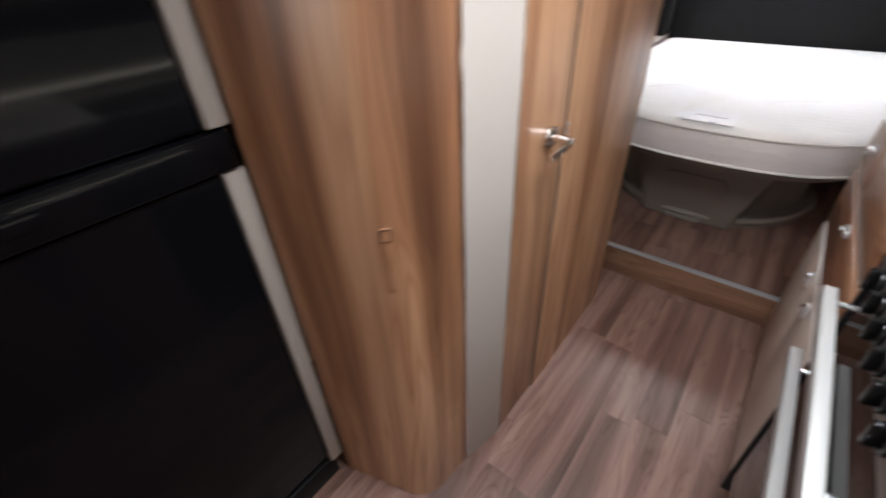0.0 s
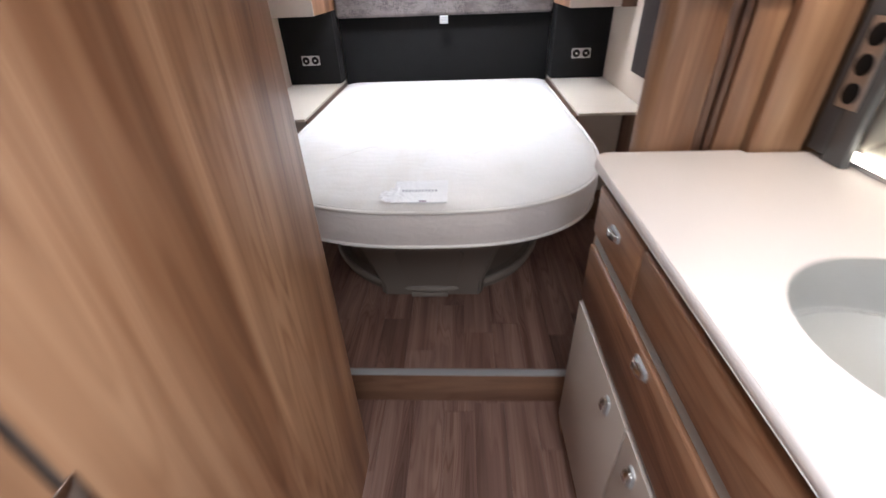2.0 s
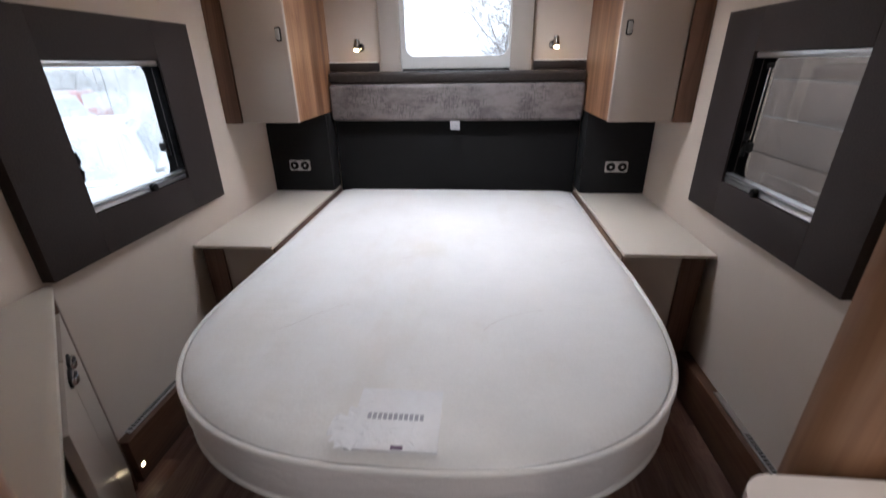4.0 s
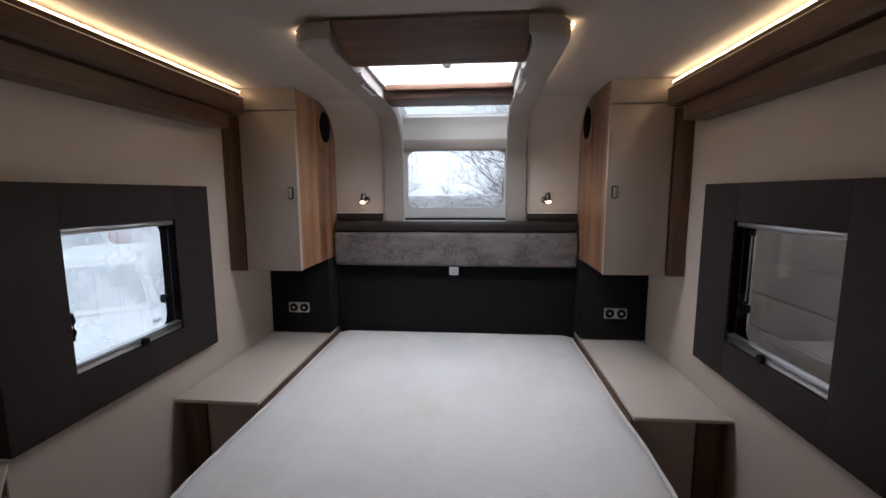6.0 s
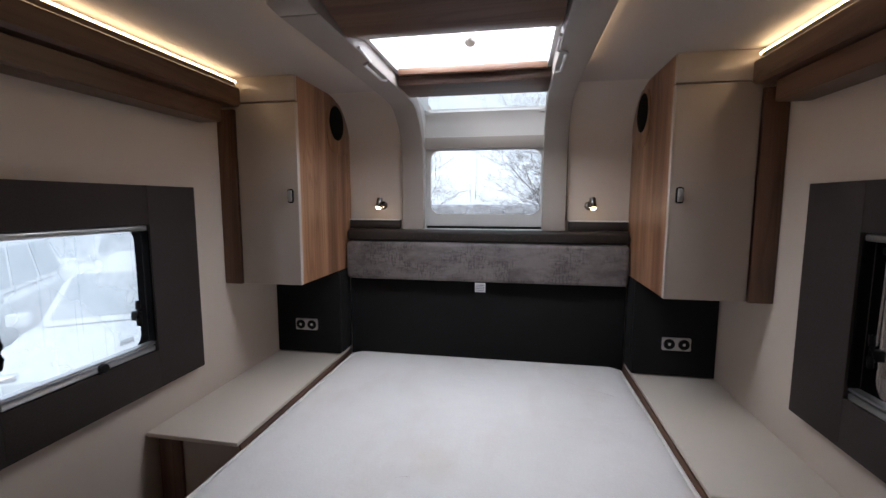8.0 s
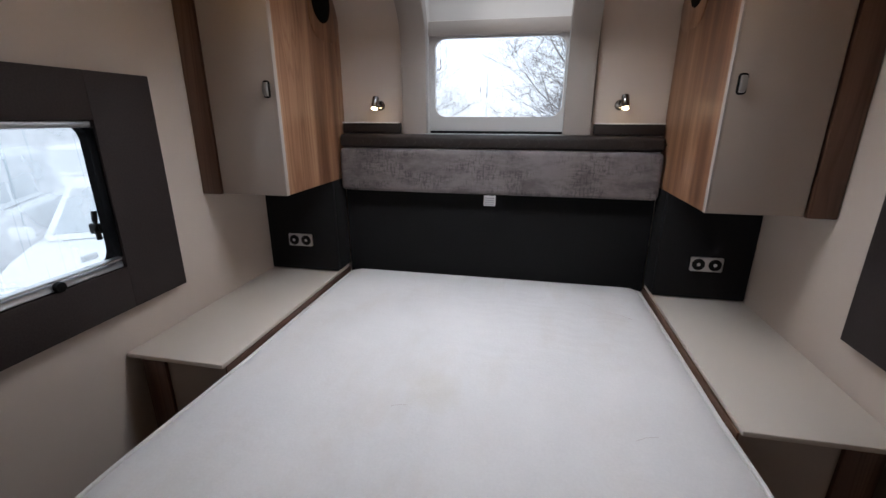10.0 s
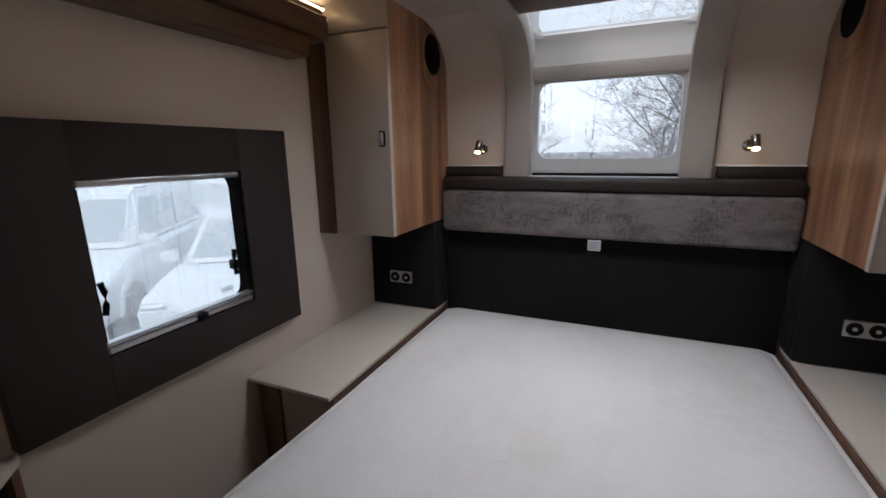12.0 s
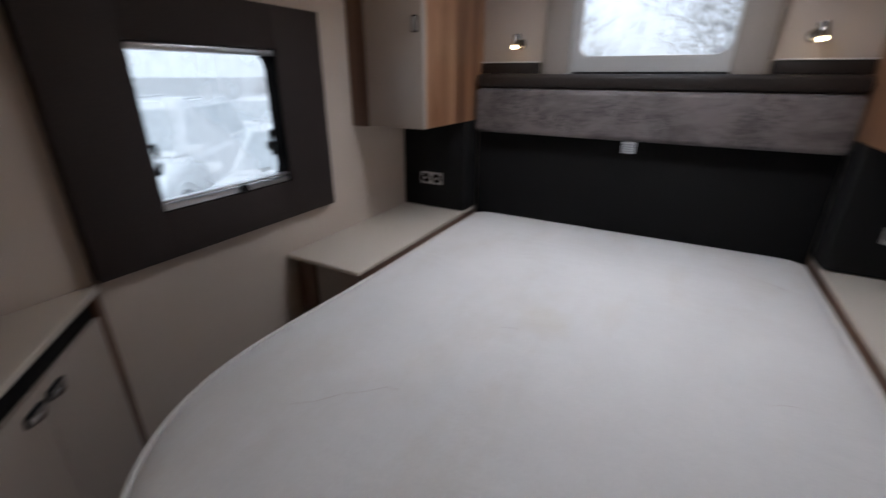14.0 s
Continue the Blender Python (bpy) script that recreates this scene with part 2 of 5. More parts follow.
KNOB = surface("gloss_black_knob", (0.004, 0.004, 0.004), 0.25, 300, 0.03, 0.03, 0.02)
KNOB.node_tree.nodes["Principled BSDF"].inputs["Specular IOR Level"].default_value = 0.25
ETCH = surface("grey_etching", (0.42, 0.45, 0.47), 0.7)
RUBBER = surface("matt_black_rubber", (0.003, 0.003, 0.0035), 0.9, 300, 0.05, 0.03, 0.02)
RUBBER.node_tree.nodes["Principled BSDF"].inputs["Specular IOR Level"].default_value = 0.05
BLACKGLASS = material("black_glass", (0.0025, 0.0025, 0.003), 0.02)
BLACKGLASS.node_tree.nodes["Principled BSDF"].inputs["Specular IOR Level"].default_value = 0.3
FRIDGE = surface("glossy_black_fridge", (0.004, 0.004, 0.005), 0.07, 200, 0.02, 0.02, 0.01)
SPLASH = surface("cream_ribbed_splashback", (0.58, 0.54, 0.47), 0.35, 200, 0.03, 0.03)
BASE = surface("taupe_bed_base_moulding", (0.15, 0.122, 0.103), 0.55, 300, 0.06, 0.05)
BASELIGHT = surface("pale_taupe_moulding", (0.22, 0.188, 0.163), 0.55, 300, 0.06, 0.05)
SILVERTRIM = surface("silver_grey_profile", (0.44, 0.46, 0.47), 0.4, 300, 0.03, 0.03, 0.02, 0.3)
NOSE = surface("pale_silver_coating", (0.38, 0.38, 0.385), 0.38, 300, 0.04, 0.04, 0.02, 0.35)
HANDLE = surface("satin_silver_grey_coating", (0.33, 0.32, 0.31), 0.45, 300, 0.04, 0.04, 0.02, 0.25)
LEATHER = surface("dark_brown_quilted_vinyl", (0.026, 0.017, 0.014), 0.55, 600, 0.2, 0.1, 0.4)
WINLEFT = clear("misted_left_pane", (0.90, 0.945, 0.97), 0.34, -0.28)
WINRIGHT = clear("smoked_right_pane", (0.76, 0.75, 0.74), 0.015, 0.03, 0.55)


def streaked(name, low, high):
    """A pane misted below, clear above, with runs of water cut through the mist."""
    m = clear(name, (0.90, 0.93, 0.95))
    n = m.node_tree.nodes
    milk = next(a for a in n if a.type == "MIX_SHADER" and a.outputs[0].links[0].to_node.type == "OUTPUT_MATERIAL")
    split = node(m, "ShaderNodeSeparateXYZ")
    tc = node(m, "ShaderNodeTexCoord")
    wire(m, tc.outputs["Object"], split.inputs[0])
    rng = node(m, "ShaderNodeMapRange", **{"From Min": high, "From Max": low, "To Min": 0.05, "To Max": 0.26})
    wob = noise_of(m, coords(m, (9, 9, 5)), 1.0, 4)
    add = node(m, "ShaderNodeMath")
    add.operation, add.inputs[2].default_value = "MULTIPLY_ADD", 0.0
    add.inputs[1].default_value = 0.22
    wire(m, wob, add.inputs[0])
    wire(m, split.outputs["Z"], add.inputs[2])
    wire(m, add.outputs[0], rng.inputs["Value"])
    runs = noise_of(m, coords(m, (85, 85, 1.6)), 1.0, 2, 0.5, 0.1)
    beads = noise_of(m, coords(m, (110, 110, 45)), 1.0, 2)
    thin = ramp(m, runs, (0.60, (1, 1, 1)), (0.63, (0.10, 0.10, 0.10)))
    broken = ramp(m, beads, (0.44, (1, 1, 1)), (0.52, (0, 0, 0)))
    keep = mixed(m, broken, thin, (1, 1, 1))
    wire(m, mixed(m, 1.0, rng.outputs[0], keep, "MULTIPLY"), milk.inputs[0])
    # dark tint in thin broken runs stands in for dark trees refracted by water
    see = next(a for a in n if a.type == "BSDF_TRANSPARENT")
    where = ramp(m, noise_of(m, coords(m, (6, 6, 2.5)), 1.0, 2), (0.46, (0, 0, 0)), (0.56, (1, 1, 1)))
    line = ramp(m, mixed(m, 1.0, keep, (1, 1, 1), "DIFFERENCE"), (0.5, (0, 0, 0)), (0.8, (1, 1, 1)))
    wire(m, mixed(m, mixed(m, 1.0, where, line, "MULTIPLY"), (0.95, 0.97, 0.99), (0.40, 0.41, 0.43)), see.inputs[0])
    return m


WINREAR = streaked("wet_rear_pane", 0.08, 0.42)
WINTOP = clear("wet_upper_pane", (0.95, 0.97, 0.98), 0.03, 0.12)
WINROOF = clear("misted_roof_dome", (0.9, 0.92, 0.93), 0.5, 0.3)
LED = glow("warm_led_strip", (1.0, 0.74, 0.42), 11)
LEDWHITE = glow("cool_led_strip", (1.0, 0.93, 0.78), 3.2)
LEDSOFT = glow("soft_led_diffuser", (1.0, 0.93, 0.74), 3.2)
BULB = glow("reading_lamp_bulb", (1.0, 0.78, 0.48), 14)

FRIDGE.node_tree.nodes["Principled BSDF"].inputs["Specular IOR Level"].default_value = 0.12

# ---- mesh helpers ----


def box(bm, x0, x1, y0, y1, z0, z1, bevel=0.0, seg=2):
    m = Matrix.Translation(((x0 + x1) / 2, (y0 + y1) / 2, (z0 + z1) / 2)) @ Matrix.Diagonal((abs(x1 - x0), abs(y1 - y0), abs(z1 - z0), 1))
    made = bmesh.ops.create_cube(bm, size=1, matrix=m)["verts"]
    if bevel:
        edges = list({e for v in made for e in v.link_edges})
        bmesh.ops.bevel(bm, geom=edges, offset=bevel, segments=seg, profile=0.5, affect="EDGES")
    return bm


def rod(bm, a, b, r, seg=20, r2=None, bevel=0.0):
    a, b = Vector(a), Vector(b)
    m = Matrix.Translation((a + b) / 2) @ (b - a).to_track_quat("Z", "Y").to_matrix().to_4x4()
    made = bmesh.ops.create_cone(bm, cap_ends=True, segments=seg, radius1=r, radius2=r if r2 is None else r2, depth=(b - a).length, matrix=m)["verts"]
    if bevel:
        rim = list({e for v in made for e in v.link_edges if any(len(f.verts) > 4 for f in e.link_faces)})
        bmesh.ops.bevel(bm, geom=rim, offset=bevel, segments=2, profile=0.5, affect="EDGES")
    return bm


def prism(bm, outline, low, high, axis="z", bevel=0.0, seg=2):
    """A closed outline of (a, b) pairs, drawn out along an axis. The pairs are (x, y), (y, z) or (x, z)."""
    def at(a, b, c):
        return {"z": (a, b, c), "x": (c, a, b), "y": (a, c, b)}[axis]
    lower, upper = [bm.verts.new(at(a, b, low)) for a, b in outline], [bm.verts.new(at(a, b, high)) for a, b in outline]
    n = len(outline)
    faces = [bm.faces.new(lower), bm.faces.new(upper[::-1])]
    faces += [bm.faces.new((lower[i], lower[(i + 1) % n], upper[(i + 1) % n], upper[i])) for i in range(n)]
    bmesh.ops.recalc_face_normals(bm, faces=faces)
    if bevel:
        rim = [e for f in faces[:2] for e in f.edges]
        bmesh.ops.bevel(bm, geom=rim, offset=bevel, segments=seg, profile=0.5, affect="EDGES")
    return bm


def tube(bm, path, r, seg=8, closed=False):
    """A round bead along a list of places."""
    path = [Vector(p) for p in path]
    n, rings = len(path), []
    for i, p in enumerate(path):
        a, b = path[(i - 1) % n if closed else max(i - 1, 0)], path[(i + 1) % n if closed else min(i + 1, n - 1)]
        q = (b - a).to_track_quat("Z", "Y")
        rings.append([bm.verts.new(p + q @ Vector((r * math.cos(k * math.tau / seg), r * math.sin(k * math.tau / seg), 0))) for k in range(seg)])
    for i in range(n if closed else n - 1):
        u, v = rings[i], rings[(i + 1) % n]
        for k in range(seg):
            bm.faces.new((u[k], u[(k + 1) % seg], v[(k + 1) % seg], v[k]))
    if not closed:
        bm.faces.new(rings[0][::-1]), bm.faces.new(rings[-1])
    bmesh.ops.recalc_face_normals(bm, faces=bm.faces[:])
    return bm


def rounded(cx, cy, w, h, r, seg=6):
    """The outline of a rounded rectangle."""
    pts = []
    for sx, sy, start in ((1, 1, 0), (-1, 1, 90), (-1, -1, 180), (1, -1, 270)):
        for k in range(seg + 1):
            a = radians(start + 90 * k / seg)
            pts.append((cx + sx * (w / 2 - r) + r * math.cos(a), cy + sy * (h / 2 - r) + r * math.sin(a)))
    return pts


def ring(bm, outer, inner, low, high, axis="z"):
    """A frame between two outlines with as many points."""
    def at(a, b, c):
        return {"z": (a, b, c), "x": (c, a, b), "y": (a, c, b)}[axis]
    rows = [[bm.verts.new(at(a, b, c)) for a, b in o] for o, c in ((outer, low), (outer, high), (inner, high), (inner, low))]
    n, faces = len(outer), []
    for u, v in zip(rows, rows[1:] + rows[:1]):
        faces += [bm.faces.new((u[i], u[(i + 1) % n], v[(i + 1) % n], v[i])) for i in range(n)]
    bmesh.ops.recalc_face_normals(bm, faces=faces)
    return bm


def at_world(ob):
    return at_world(ob.parent) + ob.location if ob.parent else Vector(ob.location)


def part(name, bm, mat, parent=None, label="", smooth=True):
    """Links a bmesh, built in world places, as one mesh object under a thing or a part."""
    me = bpy.data.meshes.new(name)
    origin = at_world(parent) if parent else Vector()
    bmesh.ops.translate(bm, verts=bm.verts[:], vec=-origin)
    bm.to_mesh(me)
    bm.free()
    if smooth:
        me.shade_smooth()
        me.set_sharp_from_angle(angle=radians(38))
    me.materials.append(mat)
    ob = new(name, me)
    ob.parent = parent
    return tagged(ob, label=label)


def thing(name, place, label, category, group=""):
    ob = new(name)
    ob.location = place
    ob.empty_display_size = 0.1
    return tagged(ob, label, category, group)


def solid(name, bm, mat, label, category="", kind="", group=""):
    """A thing of one mesh, or a piece of the setting."""
    return tagged(part(name, bm, mat), label, category, group, kind)


def nb():
    return bmesh.new()


# ---- large structure ----
XW, ZC, ZB = 1.07, 2.115, 0.16       # side walls, ceiling, raised bedroom floor
YB, YE = 2.41, 4.55                  # step, lower rear wall
OPEN = (3.12, 3.578, 1.096, 1.530)    # padded reveal of the side windows along y and z
HOLE = (3.085, 3.612, 1.078, 1.548)   # opening in the wall behind it


def side_wall(name, s):
    y0, y1, z0, z1 = HOLE
    bm = nb()
    a, b = s * XW, s * (XW + 0.06)
    if s > 0:
        box(bm, a, b, -2.6, 1.05, -0.02, ZC)
        box(bm, a, b, 1.9, y0, -0.02, ZC)
        box(bm, a, b, 1.05, 1.9, -0.02, 1.36)
        box(bm, a, b, 1.05, 1.9, 1.64, ZC)
    else:
        box(bm, a, b, -2.6, y0, -0.02, ZC)
    box(bm, a, b, y1, 4.9, -0.02, ZC)
    box(bm, a, b, y0, y1, -0.02, z0)
    box(bm, a, b, y0, y1, z1, ZC)
    solid(name, bm, WALL, "cream vinyl-faced motorhome side wall with a window opening", kind="structure")


side_wall("wall_west", -1)
side_wall("wall_east", 1)
solid("wall_south", box(nb(), -1.13, 1.13, -2.66, -2.6, -0.02, ZC), WALL, "plain cream front wall", kind="structure")
solid("floor", box(nb(), -XW, XW, -2.6, YB, -0.06, -0.004), PLANK, "brown wood-look kitchen floor base", kind="structure")
solid("floor_bedroom", box(nb(), -XW, XW, YB, 4.9, -0.06, ZB - 0.004), PLANK, "raised dark wood-look bedroom floor base", kind="structure")

# ceiling with openings for the roof window and the rear skylight
bm = nb()
HX = 0.30
box(bm, -1.13, -HX, -2.66, 4.3, ZC, ZC + 0.05)
box(bm, HX, 1.13, -2.66, 4.3, ZC, ZC + 0.05)
box(bm, -HX, HX, -2.66, 3.62, ZC, ZC + 0.05)
box(bm, -HX, HX, 4.02, 4.16, ZC, ZC + 0.05)
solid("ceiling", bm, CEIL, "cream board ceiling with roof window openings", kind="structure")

# rear corner: the ceiling bends down into the rear wall on both sides of the window bay
ARC = [(4.3 + 0.25 * math.sin(radians(a)), 1.865 + 0.25 * math.cos(radians(a))) for a in range(0, 91, 9)]
for s, tag_name in ((-1, "wall_north_west"), (1, "wall_north_east")):
    bm = nb()
    prism(bm, ARC + [(YE, 0.16), (4.9, 0.16), (4.9, ZC + 0.05), (4.3, ZC + 0.05)], s * 0.34, s * 1.13, "x")
    solid(tag_name, bm, WALL, "cream rear wall that curves up into the ceiling", kind="structure")
bm = nb()
box(bm, -0.34, 0.34, YE, 4.9, 0.16, 1.44)
solid("wall_north", bm, WALL, "cream rear wall under the window bay", kind="structure")

# ---- rear window bay ----
bay = thing("rear_window_bay", (0, 4.6, 1.45), "cream moulded rear window bay with lower and roof panes, wet outside", "window")
prof = [(4.55, 1.44), (4.72, 1.44), (4.72, 2.22), (4.30, 2.28), (4.16, 2.28), (4.16, 2.115), (4.2, 2.115)]
for s in (-1, 1):
    bm = nb()
    prism(bm, [(y, z) for y, z in ARC] + [(YE, 1.44), (4.75, 1.44), (4.75, 2.27), (4.16, 2.27), (4.16, 2.117), (4.29, 2.117)], s * 0.325, s * 0.34, "x")
    part("side_cheek", bm, WHITE, bay)
bm = nb()
ring(bm, rounded(0, 1.69, 0.66, 0.50, 0.01), [(x, z - (0.016 * (1 - (x / 0.3) ** 2) if z < 1.6 else 0)) for x, z in rounded(0, 1.715, 0.60, 0.342, 0.05)], 4.685, 4.71, "y")
part("lower_frame", bm, WHITE, bay, "white moulded window frame with rounded corners")
part("lower_pane", prism(nb(), rounded(0, 1.712, 0.62, 0.39, 0.05), 4.70, 4.703, "y"), WINREAR, bay, "clear pane covered in water streaks").visible_shadow = False
bm = nb()
box(bm, -0.325, 0.325, 4.655, 4.70, 1.892, 1.955, 0.008)
part("blind_cassette", bm, BEIGE_MATT, bay, "beige roller blind cassette")
bm = nb()
pts = [(4.68, 1.957), (4.685, 2.02), (4.68, 2.06), (4.665, 2.085)]
prism(bm, pts + [(4.70, 2.11), (4.73, 2.07), (4.73, 1.957)], -0.325, 0.325, "x")
part("curved_panel", bm, WHITE, bay, "white curved panel between the panes")
for s in (-1, 1):
    part("corner_fillet", prism(nb(), [(s * 0.324, 2.075), (s * 0.324, 2.112), (s * 0.320, 2.100), (s * 0.309, 2.092), (s * 0.293, 2.087), (s * 0.28, 2.075)], 4.66, 4.69, "y"), WHITE, bay, "white rounded corner of the upper pane")
bm = nb()
prism(bm, [(4.66, 2.088), (4.30, 2.20), (4.30, 2.204), (4.66, 2.092)], -0.325, 0.325, "x")
part("roof_pane", bm, WINTOP, bay, "sloping upper pane with water drops").visible_shadow = False
bm = nb()
box(bm, -0.325, 0.325, 4.55, 4.69, 1.44, 1.462, 0.004)
part("sill", bm, WHITE, bay)
bm = nb()
box(bm, -0.315, 0.315, 4.655, 4.684, 1.462, 1.474, 0.003)
part("blind_rail", bm, BLACK, bay, "dark blind pull rail")

# ---- curved ceiling rails round the roof window ----
RAIL = thing("ceiling_frame", (0, 3.8, 2.05), "cream moulded ceiling frame with walnut crossbars round the roof window", "ceiling frame")
ZR = ZC - 0.06
ARC2 = [(4.26 + 0.25 * math.sin(radians(a)), 1.805 + 0.25 * math.cos(radians(a))) for a in range(0, 91, 9)]
for s in (-1, 1):
    bm = nb()
    inner = [(3.36, ZR), (3.6, ZR), (3.9, ZR)] + ARC2 + [(4.51, 1.465)]
    outer = [(YE - 0.002, 1.465)] + [(y, z) for y, z in reversed(ARC)] + [(3.9, ZC - 0.002), (3.6, ZC - 0.002), (3.36, ZC - 0.002)]
    prism(bm, inner + outer, 0.296, 0.401, "x", 0.006)
    for v in bm.verts:
        f = min(max((v.co.y - 3.9) / 0.5, 0), 1)
        v.co.x = s * (v.co.x + f * (0.004 if v.co.x < 0.33 else 0.013))
    bmesh.ops.recalc_face_normals(bm, faces=bm.faces[:])
    part("rail", bm, PLASTIC, RAIL, "cream curved side rail")
    # thin dark strip paints the shadow line where rail meets wall
    bm = nb()
    near = [(3.62, ZC - 0.007), (4.27, ZC - 0.007)] + [(y - 0.005, z - 0.005) for y, z in ARC[1:]] + [(YE - 0.006, 1.515)]
    prism(bm, near + [(YE - 0.001, 1.515)] + [(y, z) for y, z in reversed(ARC)] + [(3.62, ZC - 0.001)], 0.4012, 0.4075, "x")
    for v in bm.verts:
        v.co.x = s * (v.co.x + min(max((v.co.y - 3.9) / 0.5, 0), 1) * 0.013)
    bmesh.ops.recalc_face_normals(bm, faces=bm.faces[:])
    part("seal", bm, SEAM_SHADE, RAIL, "dark brown strip painting the shadow line along the rail")
    bm = nb()
    prism(bm, [(s * 0.272, 3.238), (s * 0.325, 3.236), (s * 0.364, 3.252), (s * 0.394, 3.292), (s * 0.401, 3.359), (s * 0.296, 3.359), (s * 0.290, 3.30)], ZR - 0.002, ZC - 0.012, "z", 0.008)
    part("rail_end", bm, PLASTIC, RAIL, "rounded cream end of the rail")
    bm = nb()
    tube(bm, [(s * 0.290, 3.60, ZR + 0.004), (s * 0.290, 3.70, ZR - 0.004), (s * 0.318, 3.72, ZR - 0.006), (s * 0.318, 3.90, ZR - 0.004), (s * 0.305, 3.92, ZR)], 0.005)
    part("blind_handle", bm, WHITE, RAIL, "white wire-thin blind catch")
for s in (-1, 1):
    bm = nb()
    box(bm, s * 0.411, s * 0.404, 3.33, 4.05, ZC - 0.012, ZC - 0.005)
    part("light_strip", bm, LED, RAIL, "warm glowing light strip")
bm = nb()
prism(bm, [(3.252, ZC - 0.010), (3.484, ZC - 0.060), (3.506, ZC - 0.060), (3.655, ZC - 0.014), (3.655, ZC + 0.02), (3.25, ZC - 0.003)], -0.289, 0.289, "x", 0.004)
part("crossbar", bm, DARKWOOD_X, RAIL, "dark walnut crossbar sloping to the roof window")
bm = nb()
box(bm, -0.296, 0.296, 4.03, 4.225, ZR + 0.006, ZC - 0.002, 0.005)
part("crossbar", bm, DARKWOOD_X, RAIL, "narrow dark walnut crossbar")

# ---- roof window ----
roofwin = thing("roof_window", (0, 3.82, ZC), "white-framed roof window with a misted dome and a catch", "roof window")
ring(bm := nb(), rounded(0, 3.82, 0.60, 0.42, 0.01), rounded(0, 3.82, 0.56, 0.38, 0.03), ZC - 0.01, ZC + 0.09, "z")
part("frame", bm, WHITE, roofwin)
box(bm := nb(), -0.28, 0.28, 3.985, 4.005, ZC - 0.025, ZC + 0.0, 0.004)
part("blind_bar", bm, WALNUT_X, roofwin, "pinkish brown blind pull bar")
part("dome", prism(nb(), rounded(0, 3.82, 0.6, 0.42, 0.03), ZC + 0.09, ZC + 0.095, "z"), WINROOF, roofwin, "misted clear dome").visible_shadow = False
rod(bm := nb(), (0, 3.97, ZC + 0.094), (0, 3.955, ZC + 0.062), 0.021, 24, bevel=0.008)
part("catch", bm, PLASTIC, roofwin, "round pale catch")
part("cord", tube(nb(), [(-0.27, 3.95, ZC + 0.086), (-0.12, 3.93, ZC + 0.078), (0.0, 3.93, ZC + 0.073), (0.12, 3.93, ZC + 0.078), (0.27, 3.95, ZC + 0.086)], 0.003, 6), PLASTIC, roofwin, "thin pale cord")

# ---- long ceiling beams with hidden light ----
for s in (-1, 1):
    beam = thing("ceiling_beam", (s * 1.0, 3.2, 1.95), "dark walnut ceiling beam with a stepped face and a warm light strip", "ceiling beam", "ceiling beams")
    y1 = 3.985
    bm = nb()
    prism(bm, [(s * (XW - 0.002), 1.918), (s * 0.975, 1.918), (s * 0.97, 1.923), (s * 0.97, 1.985), (s * 0.985, 1.99), (s * (XW - 0.002), 1.99)], 2.3, y1 - 0.10, "y", 0.003)
    part("lower_board", bm, DARKWOOD_Y, beam)
    bm = nb()
    prism(bm, [(s * (XW - 0.002), 1.99), (s * 0.945, 1.99), (s * 0.935, 2.0), (s * 0.935, 2.060), (s * 0.94, 2.065), (s * 0.954, 2.065), (s * 0.954, 2.087), (s * (XW - 0.002), 2.087)], 2.3, y1 - 0.03, "y", 0.003)
    part("upper_board", bm, DARKWOOD_Y, beam)
    bm = nb()
    box(bm, s * 0.956, s * 0.972, 2.3, y1 - 0.02, 2.0875, 2.095)
    part("light_strip", bm, LED, beam, "warm glowing light strip")

# ---- overhead corner cabinets ----


def handle(parent, x, y, z, nx, ny, size=0.05, finish=None, flat=False):
    """A flip catch: a chrome lever that bulges out of a rounded plate. nx, ny: the way that it faces."""
    m = Matrix.Translation((x, y, z)) @ Matrix.Rotation(math.atan2(nx, -ny), 4, "Z") @ Matrix.Rotation(radians(90 if flat else 0), 4, "Y")
    h = size / 2
    plate = prism(nb(), rounded(0, 0, 0.026, size * 1.12, 0.009, 4), -0.004, 0.002, "y", 0.001)
    lever = prism(nb(), [(-0.004, -h * 0.9), (-0.011, -h * 0.85), (-0.017, -h * 0.3), (-0.016, h * 0.4), (-0.010, h * 0.85), (-0.004, h * 0.9)], -0.009, 0.009, "x", 0.003)
    for bm in (plate, lever):
        bmesh.ops.transform(bm, matrix=m, verts=bm.verts[:])
    hd = part("handle", lever, finish or CHROME, parent, "chrome flip handle")
    part("backplate", plate, BLACK if size > 0.051 else NOSE, hd)


